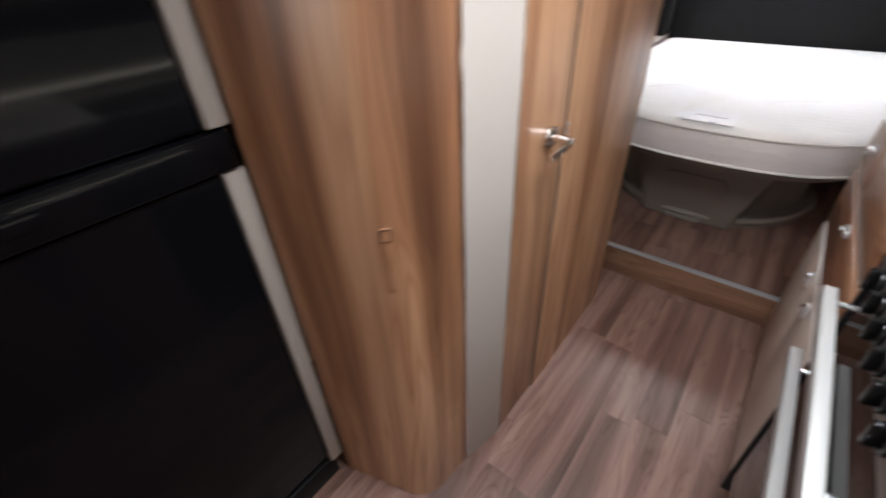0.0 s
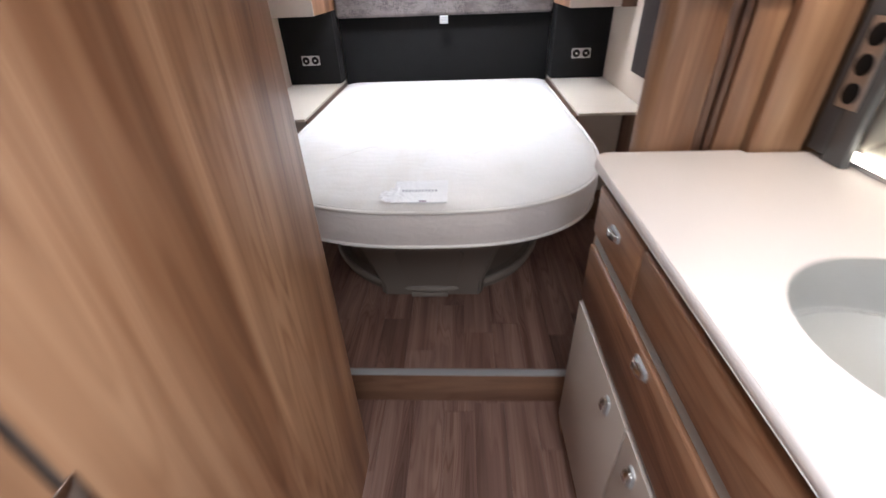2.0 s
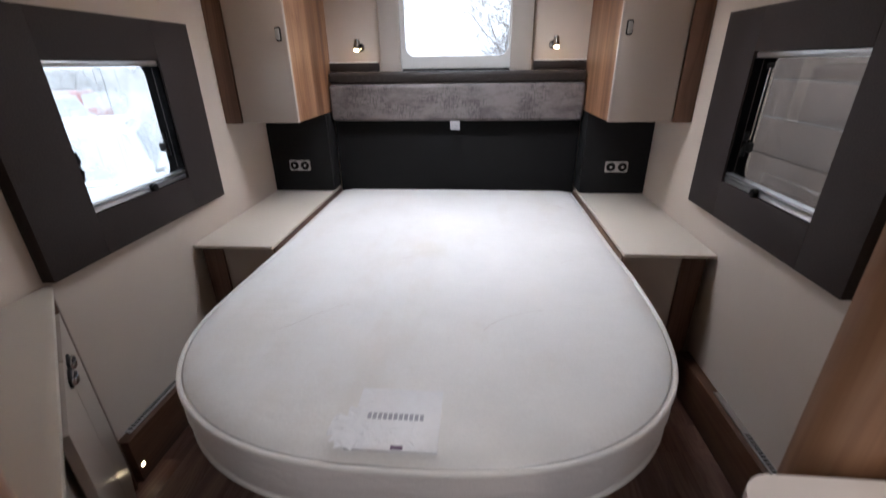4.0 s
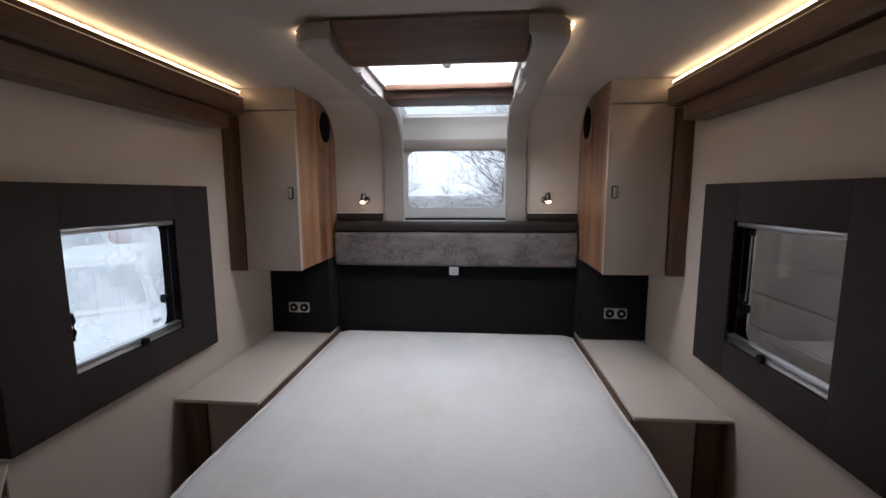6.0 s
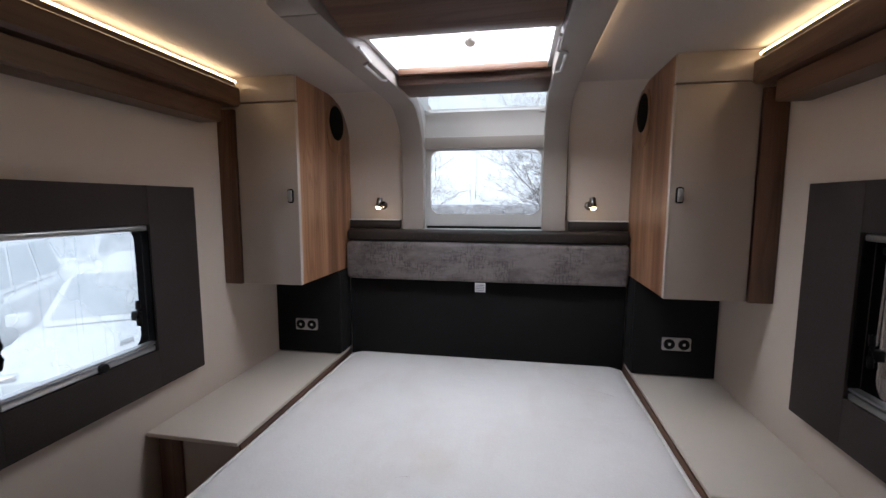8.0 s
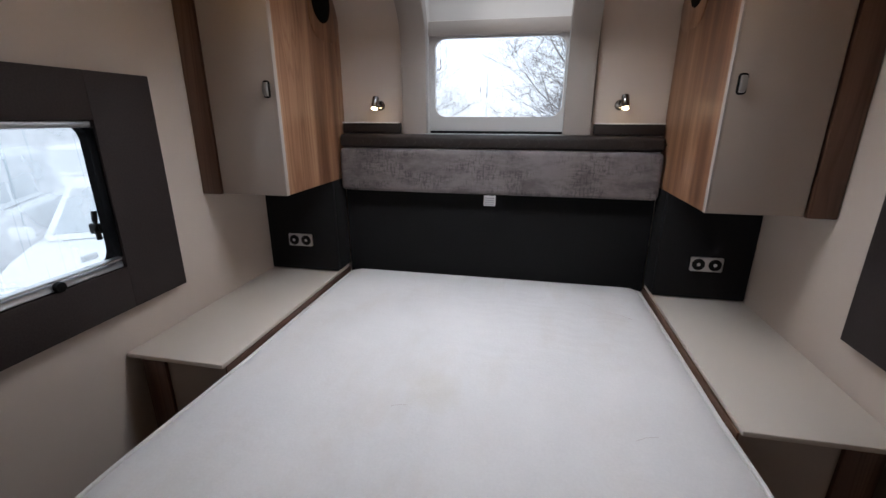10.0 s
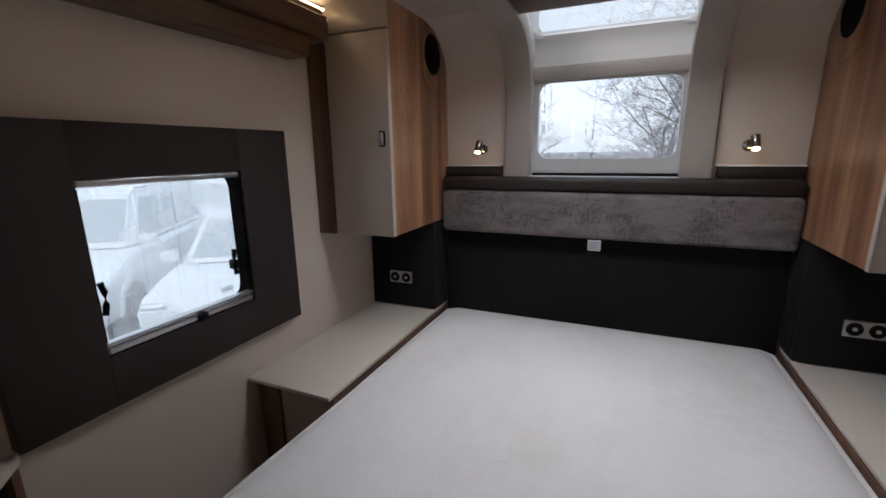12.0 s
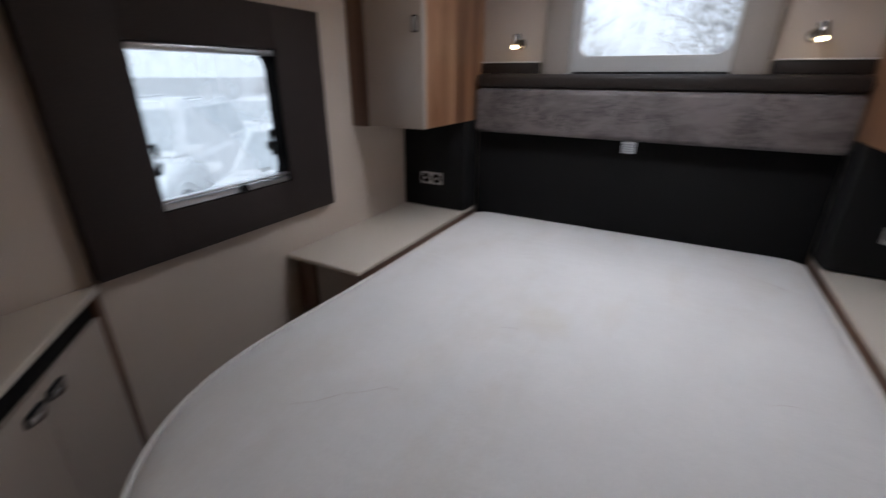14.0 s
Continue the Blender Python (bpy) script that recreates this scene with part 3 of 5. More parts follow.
for s in (-1, 1):
    cab = thing("overhead_cabinet", (s * 0.9, 4.2, 1.255), "tall corner cabinet with beige door, walnut side and round speaker", "cabinet", "overhead cabinets")
    xi, xo, yf = s * 0.735, s * 0.985, 3.985
    # body: walnut side follows the bend of the ceiling
    side = [(yf + 0.02, 1.255), (4.50, 1.255), (YE, 1.255), (YE, 1.86)] + [(y, z) for y, z in reversed(ARC)][1:] + [(yf + 0.02, ZC)]
    part("side_panel", prism(nb(), side, s * 0.715, s * 0.733, "x"), WALNUT, cab, "walnut side panel with vertical grain")
    part("carcass", prism(nb(), [(yf + 0.021, 1.258), (4.36, 1.258), (4.36, 2.1), (yf + 0.021, 2.1)], s * 0.7335, s * 1.068, "x"), BEIGE, cab)
    part("door", box(nb(), s * 0.716, s * 0.982, yf, yf + 0.018, 1.255, 2.008, 0.003), BEIGE, cab, "glossy beige door")
    part("edge_strip", box(nb(), s * 0.7115, s * 0.7155, yf - 0.001, yf + 0.02, 1.255, 2.008, 0.001), BEIGE_MATT, cab, "pale door edge")
    part("top_panel", box(nb(), s * 0.712, s * 0.982, yf, yf + 0.018, 2.014, ZC - 0.001, 0.003), BEIGE, cab, "beige panel over the door")
    part("filler", box(nb(), s * 0.990, s * 1.068, yf - 0.004, yf + 0.016, 1.252, 1.988, 0.002), DARKWOOD, cab, "dark walnut filler strip")
    handle(cab, s * 0.745, yf - 0.001, 1.63, 0, -1, 0.052, HANDLE)
    # speaker with its curved cover
    sp = part("speaker_cover", prism(nb(), rounded(4.408, 1.968, 0.268, 0.250, 0.09, 8), s * 0.7105, s * 0.7148, "x", 0.002), WALNUT, cab, "raised walnut speaker cover")
    bm = nb()
    rod(bm, (s * 0.714, 4.380, 1.992), (s * 0.709, 4.380, 1.992), 0.083, 36, bevel=0.003)
    grill = part("speaker", bm, MESH, sp, "round black speaker grille")

# ---- reading lamps ----
for s in (-1, 1):
    lp = thing("reading_lamp", (s * 0.54, 4.55, 1.58), "small chrome swivel reading lamp, lit", "wall lamp", "reading lamps")
    y = YE
    rod(bm := nb(), (s * 0.527, y - 0.001, 1.588), (s * 0.527, y - 0.010, 1.588), 0.022, 32, bevel=0.003)
    part("wall_plate", bm, DARKCHROME, lp)
    rod(bm := nb(), (s * 0.527, y - 0.010, 1.588), (s * 0.533, y - 0.030, 1.592), 0.007)
    part("joint", bm, DARKCHROME, lp)
    rod(bm := nb(), (s * 0.537, y - 0.036, 1.626), (s * 0.541, y - 0.052, 1.578), 0.0155, 28, bevel=0.004)
    shade = part("shade", bm, DARKCHROME, lp)
    rod(bm := nb(), (s * 0.5411, y - 0.0525, 1.5765), (s * 0.5414, y - 0.0545, 1.571), 0.0125, 24, bevel=0.001)
    part("bulb", bm, BULB, shade, "warm glowing lamp face")

# ---- headboard ----
hb = thing("headboard", (0, 4.5, 0.8), "charcoal upholstered headboard with a grey crushed-velvet band", "headboard")
part("centre_panel", box(nb(), -0.713, 0.713, 4.515, YE - 0.001, 0.62, 1.235, 0.006), BLACKPAD, hb, "flat charcoal cloth panel")
velvet = weave("crushed_velvet", (0.24, 0.205, 0.195), 600, 0.7, 0.2, 0.4)
v_pile = ramp(velvet, noise_of(velvet, coords(velvet, (2.2, 1, 5)), 2.0, 5, 0.7), (0.38, (0.100, 0.083, 0.080)), (0.56, (0.190, 0.160, 0.157)))
v_down = ramp(velvet, noise_of(velvet, coords(velvet, (120, 1, 30)), 1.0, 2, 0.5), (0.50, (1, 1, 1)), (0.60, (0.60,) * 3))
v_across = ramp(velvet, noise_of(velvet, coords(velvet, (28, 1, 120)), 1.0, 2, 0.5), (0.50, (1, 1, 1)), (0.60, (0.68,) * 3))
v_where = ramp(velvet, noise_of(velvet, coords(velvet, (3.0, 1, 7)), 1.0, 3, 0.6), (0.47, (0.12,) * 3), (0.56, (1, 1, 1)))
v_marks = mixed(velvet, v_where, (1, 1, 1), mixed(velvet, 1.0, v_down, v_across, "MULTIPLY"))
v_m = mixed(velvet, 1.0, v_pile, v_marks, "MULTIPLY")
base(velvet, v_m)
bm = nb()
box(bm, -0.708, 0.708, 4.447, 4.514, 1.203, 1.40, 0.022, 4)
part("velvet_band", bm, velvet, hb, "padded grey crushed-velvet band")
bm = nb()
box(bm, -0.708, 0.708, 4.46, YE - 0.001, 1.402, 1.464, 0.02, 4)
part("top_roll", bm, LEATHER, hb, "dark brown quilted top roll")
for s in (-1, 1):
    bm = nb()
    box(bm, s * 0.43, s * 0.708, 4.515, YE - 0.001, 1.465, 1.512, 0.004)
    part("upper_band", bm, LEATHER, hb, "low dark brown padded band under the lamp")
    bm = nb()
    tube(bm, [(s * 0.43, 4.513, 1.513), (s * 0.708, 4.513, 1.513)], 0.003)
    part("piping", bm, PIPING, hb)
    part("side_panel", box(nb(), s * 0.716, s * (XW - 0.002), 4.37, 4.395, 0.815, 1.40, 0.003), BLACKPAD, hb, "charcoal cloth side panel")
    part("return_panel", box(nb(), s * 0.7135, s * 0.735, 4.396, 4.514, 0.815, 1.253, 0.003), BLACKPAD, hb)
bm = nb()
box(bm, -0.022, 0.030, 4.435, 4.441, 1.158, 1.204, 0.001)
tag = tagged(part("care_tag", bm, surface("white_cloth_tag", (0.55, 0.55, 0.56), 0.8)), "small white fabric tag hanging from the headboard band", "tag")
for k in range(4):
    part("print_line", box(nb(), -0.017, 0.025, 4.4342, 4.4348, 1.164 + k * 0.009, 1.168 + k * 0.009), bpy.data.materials.get("tag_print") or surface("tag_print", (0.25, 0.25, 0.27), 0.8), tag)

for s in (-1, 1):
    sk = thing("socket_plate", (s * 0.90, 4.37, 0.966), "twin round power socket in a silver plate", "socket", "bedside sockets")
    part("plate", prism(nb(), rounded(s * 0.90, 0.967, 0.122, 0.06, 0.006, 3), 4.362, 4.3695, "y", 0.001), ALU, sk)
    for d in (-0.031, 0.031):
        rod(bm := nb(), (s * 0.90 + d, 4.3615, 0.967), (s * 0.90 + d, 4.359, 0.967), 0.024, 28)
        o = part("outlet", bm, BLACK, sk, "round black outlet")
        rod(bm := nb(), (s * 0.90 + d, 4.3588, 0.967), (s * 0.90 + d, 4.3575, 0.967), 0.007, 12)
        part("pin_hole", bm, STEEL, o)

for k in range(34):
    x = -0.69 + k * 0.0418
    bm = nb()
    tube(bm, [(x, 4.4585, 1.415), (x + 0.02, 4.4575, 1.433), (x, 4.4585, 1.452)], 0.0016, 5)
    part("stitch", bm, LEATHER, hb)

# ---- bedside cabinets ----
for s in (-1, 1):
    bs = thing("bedside_cabinet", (s * 0.9, 4.0, ZB), "bedside cabinet with cream top, beige front and walnut frame", "bedside cabinet", "bedside cabinets")
    part("top", box(nb(), s * 0.716, s * (XW - 0.003), 3.535, 4.37, 0.797, 0.813, 0.004), TOPS, bs, "cream speckled top")
    part("top_tail", box(nb(), s * 0.716, s * 0.733, 4.3705, 4.50, 0.797, 0.816, 0.003), TOPS, bs)
    part("edge", box(nb(), s * 0.7095, s * 0.7155, 3.545, 4.50, 0.72, 0.800, 0.001), DARKWOOD_Y, bs, "walnut edging")
    part("front", box(nb(), s * 0.716, s * 0.955, 3.57, 3.588, 0.36, 0.793, 0.002), BEIGE, bs, "beige front panel")
    part("stile", box(nb(), s * 0.957, s * 1.045, 3.562, 3.588, 0.33, 0.795, 0.002), DARKWOOD, bs, "dark walnut stile")
    part("plinth", box(nb(), s * 0.716, s * 1.045, 3.58, 3.60, ZB + 0.001, 0.358, 0.002), DARKWOOD, bs)
    part("inner_side", box(nb(), s * 0.716, s * 0.734, 3.59, 4.36, ZB + 0.001, 0.795), DARKWOOD, bs)

# ---- bed ----
bed = thing("mattress", (0, 3.6, 0.62), "island mattress with white quilted top, cream piping and rounded foot", "mattress")


def bed_outline(grow=0.0):
    """Foot corners run in wide curves, head corners are small; the middle is a little fuller."""
    pts = [(0.695 + grow, 4.48), (0.70 + grow, 4.1), (0.702 + grow, 3.62), (0.71 + grow, 3.4)]
    right = []
    for k in range(25):
        a = radians(90 * k / 24)
        right.append(((0.714 + grow) * math.cos(a) ** 0.77, 3.2 - (0.665 + grow) * math.sin(a) ** 0.77))
    half = [(0.60, 4.514), (0.655 + grow, 4.512)] + pts + right
    return half + [(-x, y) for x, y in reversed(half[:-1])]


def layer(bm, rings, close_low=True, close_high=True):
    """Rings of (outline, z) skinned together."""
    rows = [[bm.verts.new((x, y, z)) for x, y in o] for o, z in rings]
    n = len(rows[0])
    for u, v in zip(rows, rows[1:]):
        for i in range(n):
            bm.faces.new((u[i], u[(i + 1) % n], v[(i + 1) % n], v[i]))
    if close_low:
        bm.faces.new(rows[0][::-1])
    if close_high:
        bm.faces.new(rows[-1])
    bmesh.ops.recalc_face_normals(bm, faces=bm.faces[:])
    return bm


def inset(o, d):
    return [(x * (1 - d / 0.7), 3.52 + (y - 3.52) * (1 - d / 1.0)) for x, y in o]


O = [(x - (0.018 if x > 0 else 0.006) * min(max((3.4 - y) / 0.4, 0), 1), y + 0.008 * min(max((3.0 - y) / 0.4, 0), 1)) for x, y in bed_outline()]
ZM = 0.80
part("border", layer(nb(), [(inset(O, 0.03), 0.632), (inset(O, 0.010), 0.638), (inset(O, 0.003), 0.665), (inset(O, -0.002), 0.71), (inset(O, 0.002), 0.76), (inset(O, 0.008), 0.775)]), BORDER, bed, "cream quilted mattress side")
part("quilted_top", layer(nb(), [(inset(O, 0.010), 0.770), (inset(O, 0.012), 0.782), (inset(O, 0.028), 0.794), (inset(O, 0.06), 0.800), (inset(O, 0.16), 0.804)]), TICK, bed, "white quilted mattress top")
part("piping", tube(nb(), [(x, y, 0.778) for x, y in inset(O, 0.002)], 0.0065, 8, True), PIPING, bed, "cream piping round the top")
part("piping", tube(nb(), [(x, y, 0.640) for x, y in inset(O, 0.006)], 0.006, 8, True), PIPING, bed, "cream piping round the bottom")

THREAD = surface("pulled_pink_grey_thread", (0.60, 0.53, 0.51), 0.9)
for at in ([(-0.437, 2.970), (-0.398, 3.000), (-0.360, 3.050), (-0.328, 3.072), (-0.290, 3.112), (-0.262, 3.118)],
           [(0.457, 3.460), (0.484, 3.476), (0.514, 3.484)],
           [(0.160, 2.998), (0.183, 3.030), (0.237, 3.076), (0.290, 3.100), (0.343, 3.114)],
           [(-0.155, 3.467), (-0.135, 3.477), (-0.112, 3.480)],
           [(0.405, 4.254), (0.455, 4.215), (0.507, 4.181), (0.550, 4.160), (0.591, 4.130)]):
    part("pulled_thread", tube(nb(), [(x, y, 0.8036) for x, y in at], 0.0009, 5), THREAD, bed, "faint pulled thread")

lab = thing("mattress_label", (-0.03, 2.66, 0.8035), "white satin label with faint lettering sewn on the mattress", "label")
LZ = 0.8045
bm = nb()
box(bm, -0.125, 0.065, 2.572, 2.745, 0.800, LZ, 0.001)
satin = surface("satin_label", (0.82, 0.81, 0.83), 0.45, 60, 0.04, 0.1, 0.3)
relief(satin, noise_of(satin, coords(satin, (1, 1, 1)), 38, 2, 0.5, 1.5), 1.0, 0.004)
part("patch", bm, satin, lab)
rnd = random.Random(8)
bm = nb()
grid = [[bm.verts.new((-0.165 + 0.013 * i + rnd.uniform(-0.0025, 0.0025) - 0.006 * (7 - j) / 7, 2.570 + 0.014 * j + rnd.uniform(-0.004, 0.004), LZ + 0.0012 + rnd.uniform(0, 0.0035))) for i in range(6)] for j in range(9)]
for j in range(8):
    for i in range(5):
        if i + j > 1 and not (i < 2 and j > 5):
            bm.faces.new((grid[j][i], grid[j][i + 1], grid[j + 1][i + 1], grid[j + 1][i]))
part("crumpled_edge", bm, satin, lab, "crumpled satin edge of the label", smooth=False)
for k in range(11):
    box(bm := nb(), -0.095 + k * 0.0115, -0.0868 + k * 0.0115, 2.652, 2.669, LZ, LZ + 0.0006)
    part("letter_bar", bm, surface("grey_print", (0.36, 0.35, 0.40), 0.6) if k == 0 else bpy.data.materials["grey_print"], lab)
box(bm := nb(), -0.030, -0.005, 2.575, 2.585, LZ, LZ + 0.0006)
part("mark_bar", bm, surface("plum_print", (0.16, 0.10, 0.16), 0.6), lab)

# moulded base under the foot
bb = thing("bed_base", (0, 3.2, ZB), "taupe moulded bed base with round side lobes and a recessed panel", "bed base")
part("platform", layer(nb(), [(inset(O, 0.09), 0.575), (inset(O, 0.065), 0.585), (inset(O, 0.065), 0.630)]), BASE, bb, "flat bed board")
CX, CY = -0.03, 3.41


def disc(r, n=72):
    return [(CX + r * math.cos(math.tau * k / n), CY + r * math.sin(math.tau * k / n)) for k in range(n)]


part("drum", layer(nb(), [(disc(0.545), ZB + 0.001), (disc(0.545), 0.20), (disc(0.50), 0.212), (disc(0.50), 0.38), (disc(0.56), 0.573)]), BASE, bb, "round taupe drum")
part("drum_rim", tube(nb(), [(x, y, 0.205) for x, y in disc(0.548)], 0.016, 8, True), BASELIGHT, bb, "pale rounded rim")
bm = nb()
fo = [(-0.255, 2.862), (0.195, 2.862), (0.215, 2.90), (0.24, 3.3), (-0.30, 3.3), (-0.275, 2.90)]
fo2 = [(-0.345, 2.83), (0.285, 2.83), (0.305, 2.88), (0.33, 3.3), (-0.39, 3.3), (-0.365, 2.88)]
layer(bm, [(fo, ZB + 0.001), (fo, ZB + 0.07), (fo2, 0.50), (fo2, 0.574)])
bmesh.ops.bevel(bm, geom=[e for e in bm.edges], offset=0.010, segments=3, affect="EDGES")
part("front_pod", bm, BASE, bb, "tapered taupe front pod")
panel = [(-0.155, 0.255), (0.095, 0.255), (0.125, 0.42), (0.10, 0.45), (-0.16, 0.45), (-0.185, 0.42)]
bm = nb()
lo = [bm.verts.new((x, 2.862 - (z - 0.23) * 0.118 - 0.010, z)) for x, z in panel]
hi = [bm.verts.new((x, 2.90, z)) for x, z in panel]
bm.faces.new(lo), bm.faces.new(hi[::-1])
for k in range(6):
    bm.faces.new((lo[k], lo[(k + 1) % 6], hi[(k + 1) % 6], hi[k]))
bmesh.ops.recalc_face_normals(bm, faces=bm.faces[:])
bmesh.ops.bevel(bm, geom=bm.edges[:], offset=0.006, segments=3, affect="EDGES")
part("access_panel", bm, BASE, bb, "rounded access panel")
box(bm := nb(), -0.125, 0.045, 2.850, 2.864, ZB + 0.004, ZB + 0.028, 0.003)
part("vent_plate", bm, BASELIGHT, bb, "pale low plate")

# ---- side windows ----


def side_window(s):
    west = s < 0
    pad = thing("window_surround", (s * 1.05, 3.37, 1.31), "grey-brown stitched padded surround round the bedroom window", "window surround", "window surrounds")
    y0, y1, z0, z1 = OPEN
    py0, py1, pz0, pz1 = 2.925 if west else 2.95, 3.785, 0.962, 1.66
    xa, xb = s * (XW - 0.001), s * 1.03
    lo, hi = sorted((xa, xb))
    cuts = ((py0, y0, pz0, pz1), (y1, py1, pz0, pz1), (y0 + 0.0008, y1 - 0.0008, z1, pz1), (y0 + 0.0008, y1 - 0.0008, pz0, z0))
    for a, b, c, d in cuts:
        part("padded_section", box(nb(), lo, hi, a, b, c, d, 0.0007), PAD, pad)
    win = thing("side_window", (s * 1.08, 3.37, 1.31), "hinged acrylic caravan window in a black frame, " + ("misted with parked vehicles outside" if west else "smoked with a pale panel wall outside"), "window", "side windows")
    xo = s * (XW + 0.035)
    a0, a1 = sorted((s * 1.045, s * 1.105))
    cy, cz, w, h = (y0 + y1) / 2, (z0 + z1) / 2, y1 - y0, z1 - z0
    hy, hz, hw, hh = (HOLE[0] + HOLE[1]) / 2, (HOLE[2] + HOLE[3]) / 2, HOLE[1] - HOLE[0], HOLE[3] - HOLE[2]
    part("frame", ring(nb(), rounded(hy, hz, hw - 0.002, hh - 0.002, 0.002), rounded(hy, hz - 0.002, hw - 0.050, hh - 0.040, 0.055), *sorted((s * 1.0715, s * 1.107)), "x"), RUBBER, win, "black rubber frame with rounded corners")
    part("inner_liner", ring(nb(), rounded(hy, hz, hw - 0.002, hh - 0.002, 0.002), rounded(cy, cz, w + 0.006, h + 0.006, 0.012), *sorted((s * 1.060, s * 1.0712)), "x"), RUBBER, win, "black inner liner")
    part("pane", prism(nb(), rounded(hy, hz, hw - 0.004, hh - 0.004, 0.03), *sorted((s * 1.108, s * 1.111)), "x"), WINLEFT if west else WINRIGHT, win, "misted pane" if west else "smoked pane").visible_shadow = False
    b0, b1 = sorted((s * 1.036, s * 1.062))
    part("blind_rail", box(nb(), b0, b1, y0 + 0.006, y1 - 0.006, z0 + 0.001, z0 + 0.020, 0.004), ALU, win, "silver blind rail")
    part("lower_rail", box(nb(), b0, b1, y0 + 0.006, y1 - 0.006, z0 + 0.024, z0 + 0.032, 0.002), ALU, win, "thin silver rail")
    part("top_rail", box(nb(), b0, b1, y0 + 0.006, y1 - 0.006, z1 - 0.02, z1 - 0.002, 0.004), ALU, win, "silver top rail")
    part("side_channel", box(nb(), b0, b1, y1 - 0.007, y1 - 0.001, z0 + 0.034, z1 - 0.022, 0.002), RUBBER, win, "black blind channel")
    part("side_channel", box(nb(), b0, b1, y0 + 0.001, y0 + 0.006, z0 + 0.034, z1 - 0.022, 0.002), RUBBER, win, "black blind channel")
    rod(bm := nb(), (s * 1.04, cy + 0.03, z0 + 0.012), (s * 1.022, cy + 0.03, z0 + 0.012), 0.014, 18, bevel=0.003)
    part("blind_catch", bm, BLACK, win, "black blind catch")
    for yy, turn in (((y0 + 0.022, 1), (y1 - 0.038, -1)) if west else ((y1 - 0.030, -1),)):
        base_y = yy - turn * 0.018
        st = part("stay", box(nb(), *sorted((s * 1.064, s * 1.095)), *sorted((base_y, yy)), z0 + 0.110, z0 + 0.142, 0.005), BLACK, win, "black window stay catch")
        bm = nb()
        tube(bm, [(s * 1.060, yy + turn * 0.002, z0 + 0.098), (s * 1.056, yy + turn * 0.006, z0 + 0.125), (s * 1.056, yy + turn * 0.007, z0 + 0.155), (s * 1.058, yy + turn * 0.002, z0 + 0.182)], 0.0075, 10)
        part("lever", bm, BLACK, st, "curved black lever")
    if west:
        part("etched_mark", ring(nb(), rounded(3.532, 1.136, 0.050, 0.017, 0.003, 3), rounded(3.532, 1.136, 0.046, 0.013, 0.002, 3), -1.1078, -1.1072, "x"), ETCH, win, "small etched mark")
        for k in range(9):
            part("etched_bar", box(nb(), -1.1078, -1.1072, 3.513 + k * 0.0044, 3.5155 + k * 0.0044, 1.1325, 1.1395), ETCH, win)
    else:
        rod(bm := nb(), (s * 1.085, y1 - 0.010, z0 + 0.150), (s * 1.085, y1 - 0.014, z1 - 0.050), 0.003, 12)
        arm = part("stay_arm", bm, CHROME, win, "thin silver stay arm")
        part("pivot", box(nb(), *sorted((s * 1.075, s * 1.095)), y1 - 0.020, y1 - 0.008, z1 - 0.052, z1 - 0.036, 0.003), BLACK, arm)
    return win


side_window(-1)
side_window(1)

# ---- skirting boxes ----
for s in (-1, 1):
    sb = thing("heating_duct_box", (s * 1.04, 3.2, ZB), "walnut duct box with a perforated strip along the wall foot", "duct box", "duct boxes")
    y0 = 2.93 if s < 0 else 2.72
    part("board", box(nb(), s * 1.025, s * (XW - 0.002), y0, 3.56, ZB + 0.001, 0.345, 0.003), DARKWOOD_Y, sb)
    part("vent_strip", box(nb(), s * 1.045, s * (XW - 0.002), y0 + 0.04, 3.3, 0.346, 0.352, 0.001), ALU, sb, "silver perforated strip")
    for k in range(24):
        box(bm := nb(), *sorted((s * 1.049, s * 1.064)), y0 + 0.05 + k * 0.014, y0 + 0.057 + k * 0.014, 0.3522, 0.353)
        part("vent_hole", bm, BLACK, sb)

# ---- corner dresser, set at an angle ----
dr = thing("corner_dresser", (-0.8, 2.6, ZB), "angled corner cupboard with cream top and two beige doors, closed", "cupboard")
D0, D1 = Vector((-1.045, 2.92, 0)), Vector((-0.38, 2.27, 0))
du = (D1 - D0).normalized()
dn = Vector((-du.y, du.x, 0)) * (1 if (-du.y) > 0 else -1)


def slanted(bm, u0, u1, z0, z1, n0, n1):
    quad = [D0 + du * u0 + dn * n0, D0 + du * u1 + dn * n0, D0 + du * u1 + dn * n1, D0 + du * u0 + dn * n1]
    return prism(bm, [(p.x, p.y) for p in quad], z0, z1, "z", 0.002)


DL = (D1 - D0).length
bm = nb()
prism(bm, [(-1.066, 2.93), (D0.x, 2.925), (D1.x, D1.y + 0.005), (-0.4, 2.262), (-1.066, 2.262)], 0.935, 0.953, "z", 0.003)
part("top", bm, TOPS, dr, "cream speckled top")
part("carcass", prism(nb(), [(-1.066, 2.88), (-1.045, 2.88), (-0.42, 2.265), (-1.066, 2.265)], ZB + 0.001, 0.934, "z"), BEIGE, dr)
part("stile", slanted(nb(), 0.0, 0.03, ZB + 0.002, 0.934, -0.02, 0.0), DARKWOOD, dr, "walnut stile")
part("shadow_rail", slanted(nb(), 0.031, DL, 0.885, 0.934, -0.025, -0.012), BLACK, dr, "dark recess under the top")
for a, b, hu in ((0.033, 0.31, 0.270), (0.314, 0.60, 0.345)):
    d = part("door", slanted(nb(), a, b, 0.24, 0.883, -0.018, -0.001), BEIGE, dr, "beige door")
    p = D0 + du * hu
    handle(dr, p.x + dn.x * 0.001, p.y + dn.y * 0.001, 0.850, dn.x, dn.y, 0.055, CHROME, True)
